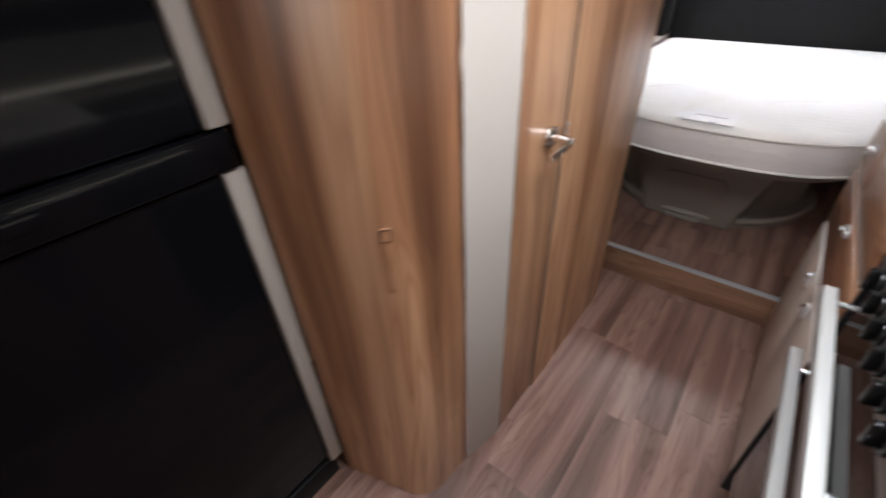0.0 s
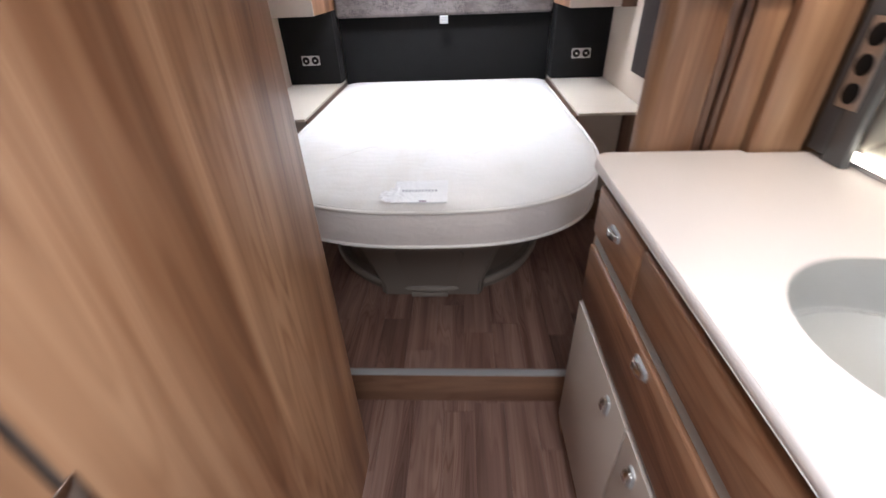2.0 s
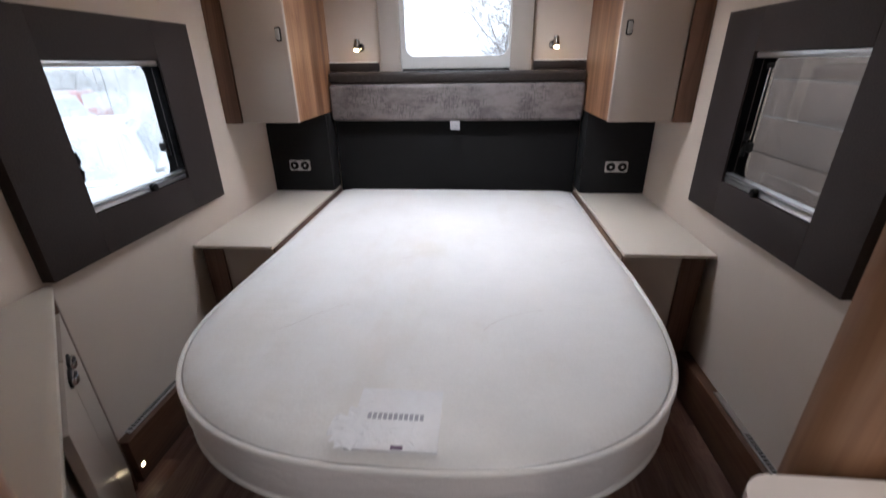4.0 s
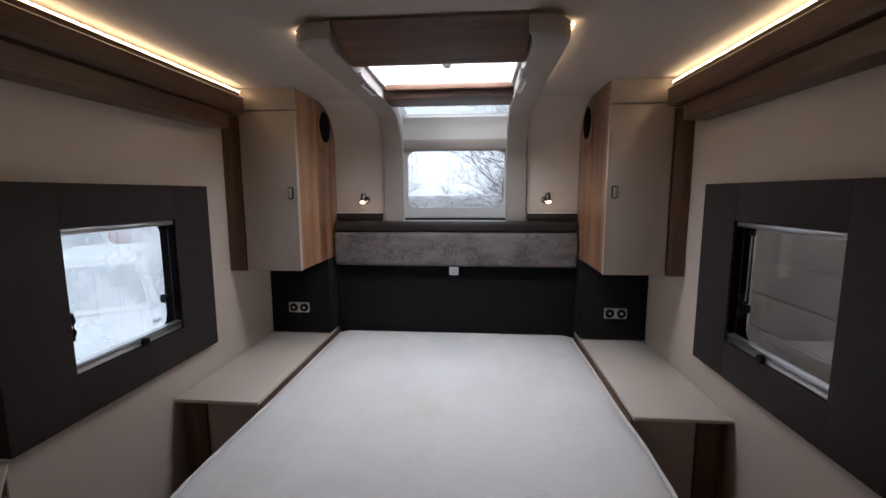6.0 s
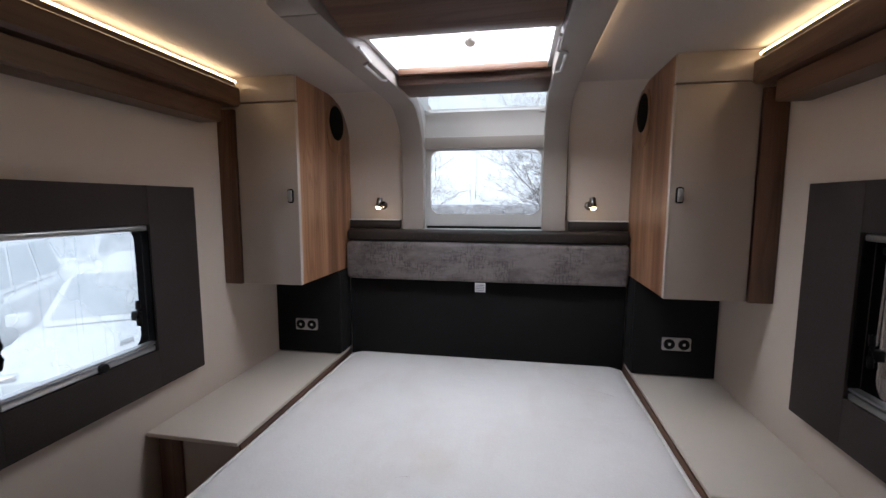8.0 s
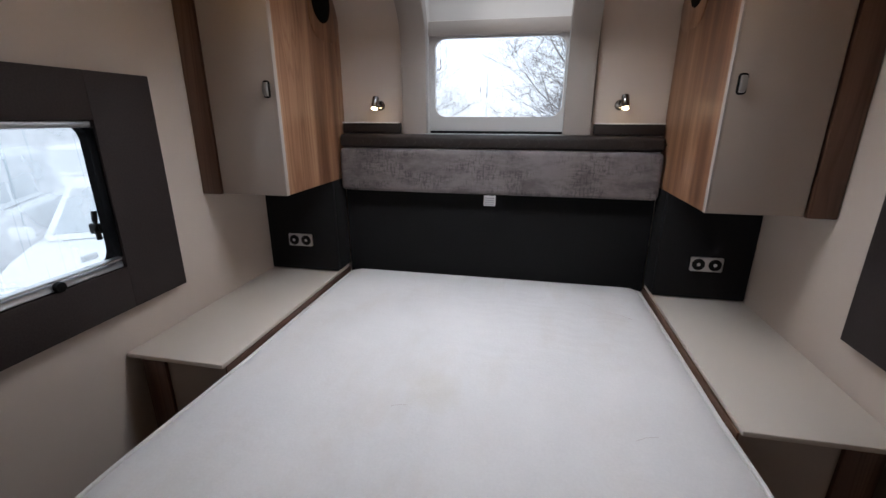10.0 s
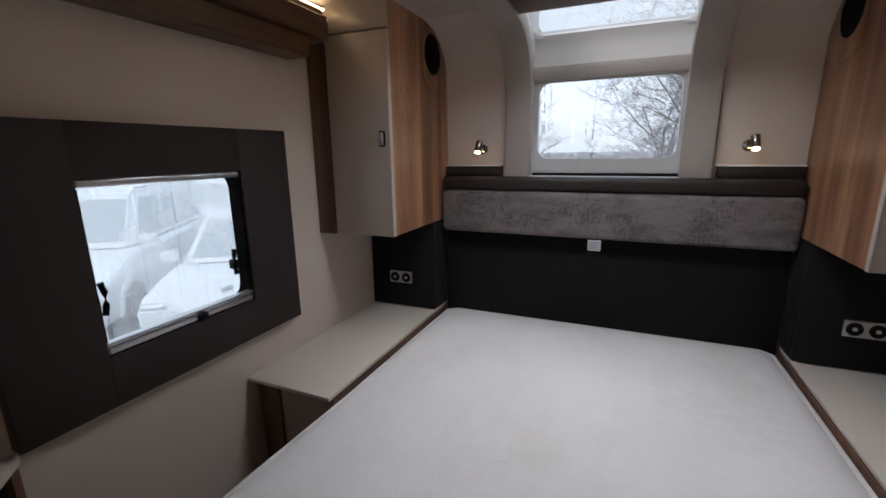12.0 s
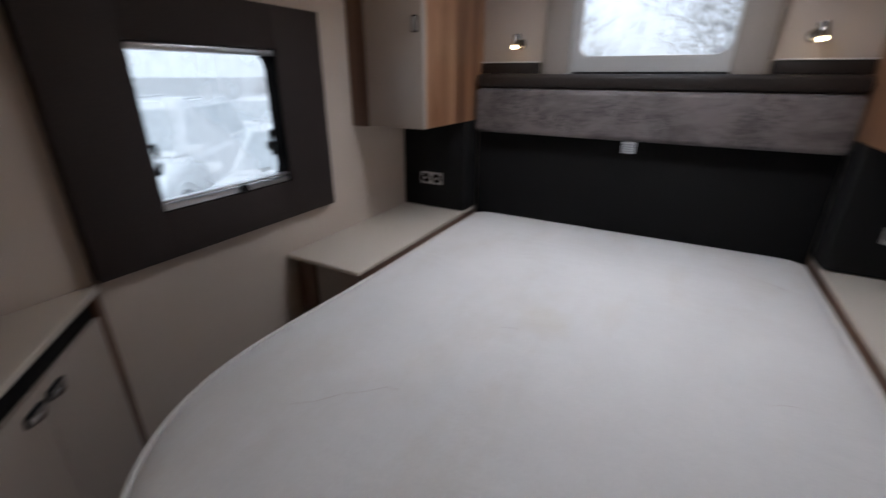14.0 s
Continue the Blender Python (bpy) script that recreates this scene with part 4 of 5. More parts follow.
part("plinth", slanted(nb(), 0.033, 0.60, ZB + 0.002, 0.237, -0.03, -0.01), DARKWOOD, dr)

# ---- washroom and cupboard wall beside the aisle ----
aw = thing("washroom_wall", (-0.3, 1.7, 0), "walnut-faced curved washroom wall with a beige upright", "partition wall")
EY, EX = 2.185, -0.222
part("end_panel", prism(nb(), [(EX - 0.002, 1.491), (EX, 1.494), (EX, EY - 0.03), (EX - 0.006, EY - 0.012), (EX - 0.022, EY), (-1.066, EY), (-1.066, EY - 0.03), (EX - 0.04, EY - 0.03), (EX - 0.04, 1.491)], 0.0, ZC - 0.001, "z", 0.0), WALNUT, aw, "walnut panel with a rounded end")
A = [(-0.225, 1.481), (-0.228, 1.243), (-0.260, 1.088)]
door = thing("washroom_door", (-0.23, 1.39, 0.01), "closed walnut washroom door with a chrome lever handle", "door")
part("leaf", prism(nb(), [A[0], A[1], (A[1][0] - 0.03, A[1][1]), (A[0][0] - 0.03, A[0][1])], 0.02, ZC - 0.03, "z", 0.003), WALNUT, door, "walnut door leaf")
# black strip puts the shade of the door gap into colour
part("shadow_gap", prism(nb(), [(-0.248, 1.4815), (-0.248, 1.4905), (-0.258, 1.4905), (-0.258, 1.4815)], 0.0, ZC - 0.002, "z"), BLACK, door, "dark gap")
# lit panel end darkened by a strip so the gap reads as shaded
part("edge_seal", box(nb(), EX - 0.036, EX - 0.001, 1.4875, 1.4905, 0.0, ZC - 0.002), SEAM_SHADE, aw, "dark brown strip painting the shade in the door gap")
part("upright", prism(nb(), [A[1], A[2], (A[2][0] - 0.03, A[2][1]), (A[1][0] - 0.03, A[1][1] - 0.001)], 0.001, ZC - 0.002, "z", 0.002), BEIGE_MATT, aw, "glossy beige upright panel")
part("chrome_trim", prism(nb(), [(A[2][0] + 0.003, A[2][1] - 0.001), (A[2][0] + 0.003, A[2][1] - 0.008), (A[2][0] - 0.02, A[2][1] - 0.008), (A[2][0] - 0.02, A[2][1] - 0.001)], 0.001, ZC - 0.002, "z"), CHROME, aw, "narrow chrome trim")
part("chrome_trim", prism(nb(), [(A[1][0] + 0.002, A[1][1] + 0.003), (A[1][0] + 0.002, A[1][1] - 0.002), (A[1][0] - 0.004, A[1][1] - 0.002), (A[1][0] - 0.004, A[1][1] + 0.003)], 0.001, ZC - 0.03, "z"), CHROME, aw, "narrow chrome trim")
# curved cupboard corner towards the fridge
cr = [(-0.262, 1.078), (-0.272, 1.0)] + [(-0.378 + 0.105 * math.cos(radians(a)), 0.975 + 0.105 * math.sin(radians(a))) for a in range(0, -66, -8)] + [(-0.572, 0.812)]
back = [(x - 0.02, y + 0.025) for x, y in reversed(cr)]
cup = thing("tall_cupboard", (-0.4, 0.95, 0), "tall curved walnut cupboard side with a flush catch, closed", "cupboard")
part("curved_panel", prism(nb(), cr + back, 0.001, ZC - 0.002, "z"), WALNUT, cup, "curved walnut panel")
at_catch = Matrix.Translation((-0.378 + 0.105 * math.cos(radians(-46)), 0.975 + 0.105 * math.sin(radians(-46)), 0)) @ Matrix.Rotation(radians(44), 4, "Z")
bm = prism(nb(), rounded(0, 0.985, 0.022, 0.150, 0.003, 3), -0.0025, 0.004, "y", 0.001)
bmesh.ops.transform(bm, matrix=at_catch, verts=bm.verts[:])
ct = part("catch", bm, WALNUT, cup, "flush catch plate")
bm = ring(nb(), rounded(0, 1.045, 0.023, 0.028, 0.003, 3), rounded(0, 1.045, 0.019, 0.024, 0.002, 3), -0.004, -0.002, "y")
bmesh.ops.transform(bm, matrix=at_catch, verts=bm.verts[:])
part("button_rim", bm, CHROME, ct)

# fridge
fr = thing("fridge", (-0.8, 0.45, 0), "tall glossy black fridge freezer with pale side trims, closed", "fridge")
FX = -0.585
part("carcass", box(nb(), -1.06, FX - 0.05, 0.16, 0.76, 0.02, ZC - 0.01), BLACK, fr)
part("lower_door", box(nb(), FX - 0.048, FX, 0.175, 0.765, 0.14, 1.15, 0.006), FRIDGE, fr, "glossy black lower door", smooth=False)
part("upper_door", box(nb(), FX - 0.048, FX, 0.175, 0.765, 1.235, 2.05, 0.006), FRIDGE, fr, "glossy black upper door", smooth=False)
part("control_panel", box(nb(), FX - 0.045, FX + 0.012, 0.165, 0.80, 1.156, 1.229, 0.004), FRIDGE, fr, "black handle band between the doors")
part("display", box(nb(), FX + 0.0125, FX + 0.0145, 0.40, 0.50, 1.18, 1.205, 0.001), FRIDGE, fr)
for z0, z1 in ((0.10, 1.150), (1.235, 2.06)):
    part("side_trim", box(nb(), FX - 0.045, FX + 0.006, 0.768, 0.808, z0, z1, 0.003), PLASTIC, fr, "pale vertical trim")
part("plinth", box(nb(), -0.65, FX - 0.01, 0.16, 0.79, 0.001, 0.095, 0.003), BLACK, fr)

# door handle on the washroom door
hd = part("lever_handle", rod(nb(), (-0.224, 1.392, 1.093), (-0.212, 1.390, 1.093), 0.026, 28, bevel=0.003), CHROME, door, "chrome lever handle on a round rose")
bm = nb()
rod(bm, (-0.213, 1.390, 1.093), (-0.168, 1.388, 1.093), 0.010, 20)
tube(bm, [(-0.170, 1.394, 1.093), (-0.164, 1.385, 1.093), (-0.163, 1.365, 1.091), (-0.165, 1.335, 1.086), (-0.170, 1.300, 1.079)], 0.009, 14)
part("lever", bm, CHROME, hd, "brushed lever")
box(bm := nb(), -0.2215, -0.218, 1.472, 1.496, 1.035, 1.10, 0.002)
part("strike_plate", bm, CHROME, door)

# ---- kitchen ----
KF, KB = 0.455, 1.03
ku = thing("kitchen_drawer_unit", (0.7, 1.9, 0), "kitchen base unit with walnut drawers, grey rails and beige doors", "kitchen unit")
part("carcass", box(nb(), KF + 0.051, KB, 1.462, 2.34, 0.001, 0.925), DARKWOOD, ku)
part("front_rail", box(nb(), KF + 0.02, KF + 0.04, 1.462, 2.29, 0.926, 1.018), DARKWOOD, ku)
part("end_panel", prism(nb(), [(0.476, 2.262), (KF + 0.02, 2.3), (0.50, 2.345), (0.55, 2.345), (0.55, 2.262)], 0.001, 1.018, "z"), WALNUT_SHADED, ku, "walnut end")
part("small_drawer", box(nb(), KF, KF + 0.018, 1.986, 2.27, 0.872, 1.0, 0.007, 3), WALNUT_Y, ku, "walnut drawer front")
part("large_drawer", box(nb(), KF, KF + 0.018, 1.468, 1.982, 0.872, 1.0, 0.007, 3), WALNUT_Y, ku, "walnut drawer front")
part("grip_rail", box(nb(), KF + 0.012, KF + 0.019, 1.465, 2.27, 0.830, 0.870), SILVERTRIM, ku, "grey grip rail")
part("pan_drawer", box(nb(), KF, KF + 0.018, 1.468, 2.27, 0.655, 0.832, 0.007, 3), WALNUT_Y, ku, "wide walnut pan drawer front")
part("grip_rail", box(nb(), KF + 0.010, KF + 0.019, 1.465, 2.27, 0.634, 0.654), SILVERTRIM, ku, "grey grip rail")
part("door", box(nb(), KF, KF + 0.018, 1.857, 2.27, 0.105, 0.632, 0.003), BEIGE, ku, "beige door")
part("door", box(nb(), KF, KF + 0.018, 1.465, 1.853, 0.105, 0.632, 0.003), BEIGE, ku, "beige door")
part("plinth", box(nb(), KF + 0.035, KF + 0.05, 1.465, 2.34, 0.001, 0.105), DARKWOOD, ku)
for y, z in ((2.12, 0.950), (1.87, 0.805), (1.953, 0.578), (1.784, 0.577)):
    handle(ku, KF - 0.001, y, z, -1, 0, 0.048, CHROME, z > 0.7)

# worktop with the oval sink cut out
WT = 1.045
SX, SY, SA, SB = 0.742, 1.702, 0.187, 0.187
wt = thing("worktop", (0.74, 1.9, 1.02), "pale pinkish-cream kitchen worktop with rounded corner and round sink cutout", "worktop")
corner = [(0.452 + 0.045 - 0.045 * math.cos(radians(a)), 2.322 + 0.045 * math.sin(radians(a))) for a in range(0, 91, 15)]
outline = [(KB - 0.002, 1.452), (KB - 0.002, 2.348), (0.826, 2.348), (0.820, 2.367)] + list(reversed(corner)) + [(0.452, 1.452)]
N = 72


def edge_at(angle, pts, cx, cy):
    """Where the ray from the centre at an angle meets the outline."""
    dx, dy = math.cos(angle), math.sin(angle)
    best = None
    for (ax, ay), (bx, by) in zip(pts, pts[1:] + pts[:1]):
        ex, ey = bx - ax, by - ay
        den = dx * ey - dy * ex
        if abs(den) < 1e-9:
            continue
        t = ((ax - cx) * ey - (ay - cy) * ex) / den
        u = ((ax - cx) * dy - (ay - cy) * dx) / den
        if t > 0 and -1e-6 <= u <= 1 + 1e-6 and (best is None or t < best):
            best = t
    return cx + dx * best, cy + dy * best


angles = sorted({math.tau * k / N for k in range(N)} | {math.atan2(y - SY, x - SX) % math.tau for x, y in outline})
outer = [edge_at(a, outline, SX, SY) for a in angles]
inner = [(SX + SA * math.cos(math.atan2(math.sin(a) / SB, math.cos(a) / SA)), SY + SB * math.sin(math.atan2(math.sin(a) / SB, math.cos(a) / SA))) for a in angles]
part("slab", ring(nb(), outer, inner, WT - 0.026, WT, "z"), KTOP, wt)
nose = [(0.4535 - 0.006 * math.sin(radians(a)), WT - 0.013 + 0.0128 * math.cos(radians(a))) for a in range(0, 181, 15)]
part("rolled_edge", prism(nb(), nose, 1.453, 2.322, "y"), KTOP, wt)
bm = nb()
tube(bm, [(x, y, WT - 0.020) for x, y in [(0.4505, 1.46)] + [(0.4505, 1.6 + 0.1 * k) for k in range(8)]], 0.003)
part("edge_seam", bm, WHITE, wt)
sk = thing("sink", (SX, SY, 0.9), "round brushed steel sink bowl set into the worktop", "sink")
bm = nb()
rows = []
for f, z in ((1.0, WT - 0.001), (0.995, WT - 0.012), (0.985, 0.975), (0.975, 0.955), (0.955, 0.947), (0.92, 0.944), (0.6, 0.940), (0.16, 0.938)):
    rows.append([bm.verts.new((SX + (x - SX) * f, SY + (y - SY) * f, z)) for x, y in inner])
for u, v in zip(rows, rows[1:]):
    for i in range(len(u)):
        bm.faces.new((u[i], u[(i + 1) % len(u)], v[(i + 1) % len(u)], v[i]))
bm.faces.new(rows[-1])
bmesh.ops.recalc_face_normals(bm, faces=bm.faces[:])
part("bowl", bm, SINKSTEEL, sk)
tube(bm := nb(), [(SX + (x - SX) * 0.93, SY + (y - SY) * 0.93, 0.9455) for x, y in inner], 0.0015, 6, True)
part("pressed_line", bm, CHROME, sk)
rod(bm := nb(), (SX + 0.02, SY, 0.9385), (SX + 0.02, SY, 0.941), 0.04, 28, bevel=0.001)
part("drain", bm, SINKSTEEL, sk)

# cooker
ck = thing("cooker", (0.74, 1.2, 0), "built-in cooker with black glass lid and two oven doors", "cooker")
CY0, CY1 = 0.86, 1.448
part("body", box(nb(), KF + 0.03, KB, CY0, CY1, 0.06, 1.012), BLACK, ck)
part("side_frame", box(nb(), KF - 0.012, KF + 0.0295, CY1 - 0.012, CY1, 0.10, 1.04, 0.002), BLACK, ck, "black side frame")
part("lid_rim", box(nb(), KF + 0.012, KB - 0.02, CY1 - 0.010, CY1 - 0.001, 1.020, 1.043, 0.003), BLACK, ck)
part("glass_lid", box(nb(), KF + 0.0125, KB - 0.02, CY0 + 0.01, CY1 - 0.012, 1.026, 1.0345, 0.002), BLACKGLASS, ck, "glossy black glass lid", smooth=False)
part("lid_frame", box(nb(), KF - 0.004, KF + 0.012, CY0 + 0.005, CY1 - 0.006, 1.022, 1.040, 0.005), NOSE, ck, "silver front lid profile")
part("trim_line", box(nb(), KF - 0.014, KF - 0.005, CY0 + 0.005, CY1 - 0.008, 1.011, 1.023, 0.002), CHROME, ck, "narrow chrome line")
part("control_panel", box(nb(), KF - 0.012, KF + 0.02, CY0 + 0.01, CY1 - 0.013, 0.935, 1.010, 0.002), DARKMETAL, ck, "dark steel control panel")
for k in range(6):
    y = 1.366 - 0.0725 * k
    rod(bm := nb(), (KF - 0.0125, y, 0.972), (KF - 0.021, y, 0.972), 0.0235, 28, bevel=0.002)
    kn = part("knob", bm, KNOB, ck, "round black knob with a raised grip")
    box(bm := nb(), KF - 0.036, KF - 0.0212, y - 0.0055, y + 0.0055, 0.950, 0.994, 0.003)
    part("grip", bm, KNOB, kn)
for name, z0, z1 in (("grill_door", 0.745, 0.925), ("oven_door", 0.20, 0.735)):
    d = part(name, box(nb(), KF - 0.006, KF + 0.024, CY0 + 0.012, CY1 - 0.014, z0, z1, 0.004), BLACKGLASS, ck, "black glass door", smooth=False)
    hz = z1 - 0.028
    ho, hi = (0.072, 0.050) if name == "grill_door" else (0.058, 0.036)
    box(bm := nb(), KF - ho, KF - hi, CY0 + 0.05, CY1 - (0.045 if name == "grill_door" else 0.022), hz - 0.014, hz + 0.016, 0.0015)
    part("bar_handle", bm, HANDLE, d, "flat silver bar handle")
    for y in (CY1 - 0.072, CY0 + 0.08):
        rod(bm := nb(), (KF - hi + 0.001, y, hz), (KF - 0.004, y, hz), 0.0065, 14)
        part("handle_post", bm, CHROME, d)
part("plinth", box(nb(), KF + 0.02, KF + 0.03, CY0, CY1, 0.001, 0.19), DARKWOOD, ck)

# run of units behind the cooker
ku2 = thing("kitchen_side_unit", (0.75, 0.3, 0), "walnut base unit beside the cooker with a cream top", "kitchen unit")
part("carcass", box(nb(), KF + 0.02, KB, -0.3, CY0 - 0.002, 0.001, 1.018), WALNUT, ku2)
part("top", box(nb(), KF - 0.02, KB, -0.3, CY0 - 0.002, 1.019, WT, 0.003), KTOP, ku2)

# splashback wall and light
sp = thing("splashback", (1.04, 1.6, 1.15), "cream ribbed splashback boards with slanting grooves under a dark strip", "splashback")
bm = nb()
quad1 = [(0.5, WT + 0.025), (2.03, WT + 0.025), (2.03, 1.245), (0.5, 1.245)]
part("board", prism(nb(), [(1.5, 1.07), (2.27, 1.07), (2.062, 1.243), (1.5, 1.243)], KB + 0.004, KB + 0.012, "x", 0.0015), SPLASH, sp, "cream ribbed board")
part("board", prism(nb(), [(2.282, 1.072), (2.282, 1.243), (2.074, 1.243)], KB + 0.004, KB + 0.012, "x", 0.0015), SPLASH, sp, "cream ribbed board")
part("board", box(nb(), KB + 0.004, KB + 0.012, 0.5, 1.497, 1.07, 1.243, 0.0015), SPLASH, sp, "cream ribbed board")
part("backing", box(nb(), KB + 0.013, XW - 0.001, 0.4, 2.29, 1.0, 1.355), BEIGE_MATT, sp)
part("dark_strip", box(nb(), KB + 0.002, KB + 0.012, 0.5, 2.278, 1.246, 1.352, 0.002), surface("dark_brown_gloss", (0.035, 0.028, 0.025), 0.15, 200, 0.02, 0.02), sp, "dark glossy strip")
box(bm := nb(), KB - 0.030, KB + 0.003, 0.5, 2.29, WT + 0.001, WT + 0.010, 0.001)
part("light_channel", bm, ALU, sp, "pale channel for the light strip")
box(bm := nb(), KB - 0.008, KB + 0.003, 0.5, 2.285, WT + 0.011, WT + 0.022, 0.001)
part("light_strip", bm, LEDWHITE, sp, "glowing strip along the worktop")
cc = surface("bronze_lettering", (0.45, 0.33, 0.25), 0.4)
for k in range(5):
    a = 2.20 - k * 0.028
    prism(bm := nb(), [(a, 1.315), (a + 0.020, 1.315), (a + 0.013, 1.335), (a - 0.007, 1.335)], KB - 0.0005, KB + 0.0015, "x")
    part("badge_mark", bm, cc, sp)

# upright socket board at the end of the worktop
sb = thing("socket_board", (0.99, 2.3, WT), "dark grey upright board with three round sockets in a silver strip", "socket board")
part("board", box(nb(), 0.965, KB + 0.0, 2.298, 2.352, WT + 0.012, 1.75, 0.003), surface("anthracite_laminate", (0.05, 0.05, 0.054), 0.35), sb)
part("side_leaf", box(nb(), 0.965, 0.985, 2.236, 2.2975, WT + 0.001, 1.75, 0.003), surface("anthracite_laminate_gloss", (0.075, 0.077, 0.08), 0.22), sb)
part("plate", box(nb(), 0.9605, 0.9645, 2.262, 2.322, 1.165, 1.345, 0.001), ALU, sb, "silver socket strip")
for k in range(3):
    rod(bm := nb(), (0.9605, 2.292, 1.197 + k * 0.058), (0.957, 2.292, 1.197 + k * 0.058), 0.022, 24, bevel=0.001)
    part("outlet", bm, BLACK, sb, "round black outlet")

# wardrobe wall at the end of the worktop
wr = thing("wardrobe", (0.8, 2.5, 0), "tall walnut wardrobe end with fluted vertical boards and a wooden rail", "wardrobe")
part("side", box(nb(), 0.600, XW - 0.003, 2.42, 2.445, ZB + 0.001, ZC - 0.001), WALNUT_SHADED, wr)
part("board", prism(nb(), [(0.570, 2.436), (0.572, 2.418), (0.584, 2.398), (0.605, 2.387), (0.690, 2.387), (0.708, 2.392), (0.715, 2.404), (0.715, 2.419), (0.599, 2.419), (0.599, 2.436)], 0.3, ZC - 0.002, "z"), WALNUT_SHADED, wr, "walnut board")
# two dark strips paint the hollow's shade and dark grain between the boards
part("board", box(nb(), 0.717, 0.739, 2.405, 2.419, 0.3, ZC - 0.002, 0.004), DARKWOOD, wr, "dark strip standing for the shade and grain of a recess")
part("board", box(nb(), 0.741, 0.757, 2.395, 2.419, 0.3, ZC - 0.002, 0.004), DARKWOOD, wr, "dark stepped strip standing for the shade and grain of a recess")
part("board", box(nb(), 0.759, 0.832, 2.386, 2.419, 0.3, ZC - 0.002, 0.006), WALNUT_SHADED, wr, "walnut board")
part("board", box(nb(), 0.834, 0.963, 2.360, 2.419, 0.3, ZC - 0.002, 0.006), WALNUT_SHADED, wr, "light walnut board standing proud")
part("rail", box(nb(), 0.64, 0.833, 2.362, 2.372, 1.405, 1.430, 0.003), WALNUT_X, wr, "short wooden rail")
rod(bm := nb(), (0.648, 2.361, 1.418), (0.648, 2.354, 1.418), 0.009, 16, bevel=0.002)
part("rail_knob", bm, DARKCHROME, wr)

# overhead locker over the worktop, with its light
ol = thing("overhead_locker", (0.9, 1.2, 1.7), "dark walnut overhead locker with a light strip and downlights beneath", "cabinet")
part("carcass", box(nb(), 0.72, XW - 0.002, -0.3, 2.38, 1.66, ZC - 0.002, 0.01), DARKWOOD_Y, ol)
for y in (1.75, 2.25):
    rod(bm := nb(), (0.84, y, 1.659), (0.84, y, 1.654), 0.008, 24)
    part("downlight", bm, LEDWHITE, ol, "small round downlight")
part("light_strip", box(nb(), 0.990, 1.010, 0.1, 2.34, 1.654, 1.6595), LEDSOFT, ol, "soft glowing strip")
kw = thing("kitchen_window", (1.08, 1.5, 1.5), "misted kitchen window in a black frame above the splashback", "window")
part("frame", ring(nb(), rounded(1.475, 1.5, 0.848, 0.278, 0.004), rounded(1.475, 1.5, 0.79, 0.23, 0.04), 1.035, 1.11, "x"), BLACK, kw, "black window frame")
part("pane", prism(nb(), rounded(1.475, 1.5, 0.846, 0.276, 0.004), 1.112, 1.115, "x"), WINLEFT, kw, "misted pane").visible_shadow = False

# ---- step ----
st = thing("bedroom_step", (0.1, YB, 0), "walnut step front with a silver nosing strip", "step")
part("riser", box(nb(), -0.62, 0.62, YB - 0.012, YB - 0.001, 0.001, ZB - 0.008), WALNUT_X, st, "walnut riser")
part("nosing", box(nb(), -0.62, 0.62, YB - 0.018, YB + 0.012, ZB - 0.006, ZB + 0.002, 0.003), NOSE, st, "silver nosing")

# small round floor light beside the bed foot
for s, y in ((-1, 2.66), (1, 2.7)):
    fl = thing("floor_light", (s * 0.93, y, 0.24), "tiny round warm floor-level light, lit", "light", "floor lights")
    if s < 0:
        o, n = Vector((-1.0245, 2.948, 0.225)), Vector((1, 0, 0))
    else:
        o, n = Vector((0.75, 2.4455, 0.24)), Vector((0, 1, 0))
    part("bezel", rod(nb(), o, o + n * 0.003, 0.012, 16), CHROME, fl)
    part("lens", rod(nb(), o + n * 0.0031, o + n * 0.0045, 0.007, 16), BULB, fl)

# ---- outside ----
GZ = -0.75
ground = surface("wet_pale_gravel", (0.42, 0.43, 0.44), 0.6, 40, 0.3, 0.3, 0.3)
solid("ground", box(nb(), -400, 400, -400, 400, GZ - 0.1, GZ), ground, "wet pale gravel yard", kind="structure")
WPAINT = surface("white_vehicle_paint", (0.80, 0.82, 0.84), 0.25, 100, 0.03, 0.05)
GLASSD = surface("vehicle_glass", (0.42, 0.46, 0.49), 0.1, 50, 0.02, 0.02)
TYRE = surface("tyre_rubber", (0.03, 0.03, 0.03), 0.8)


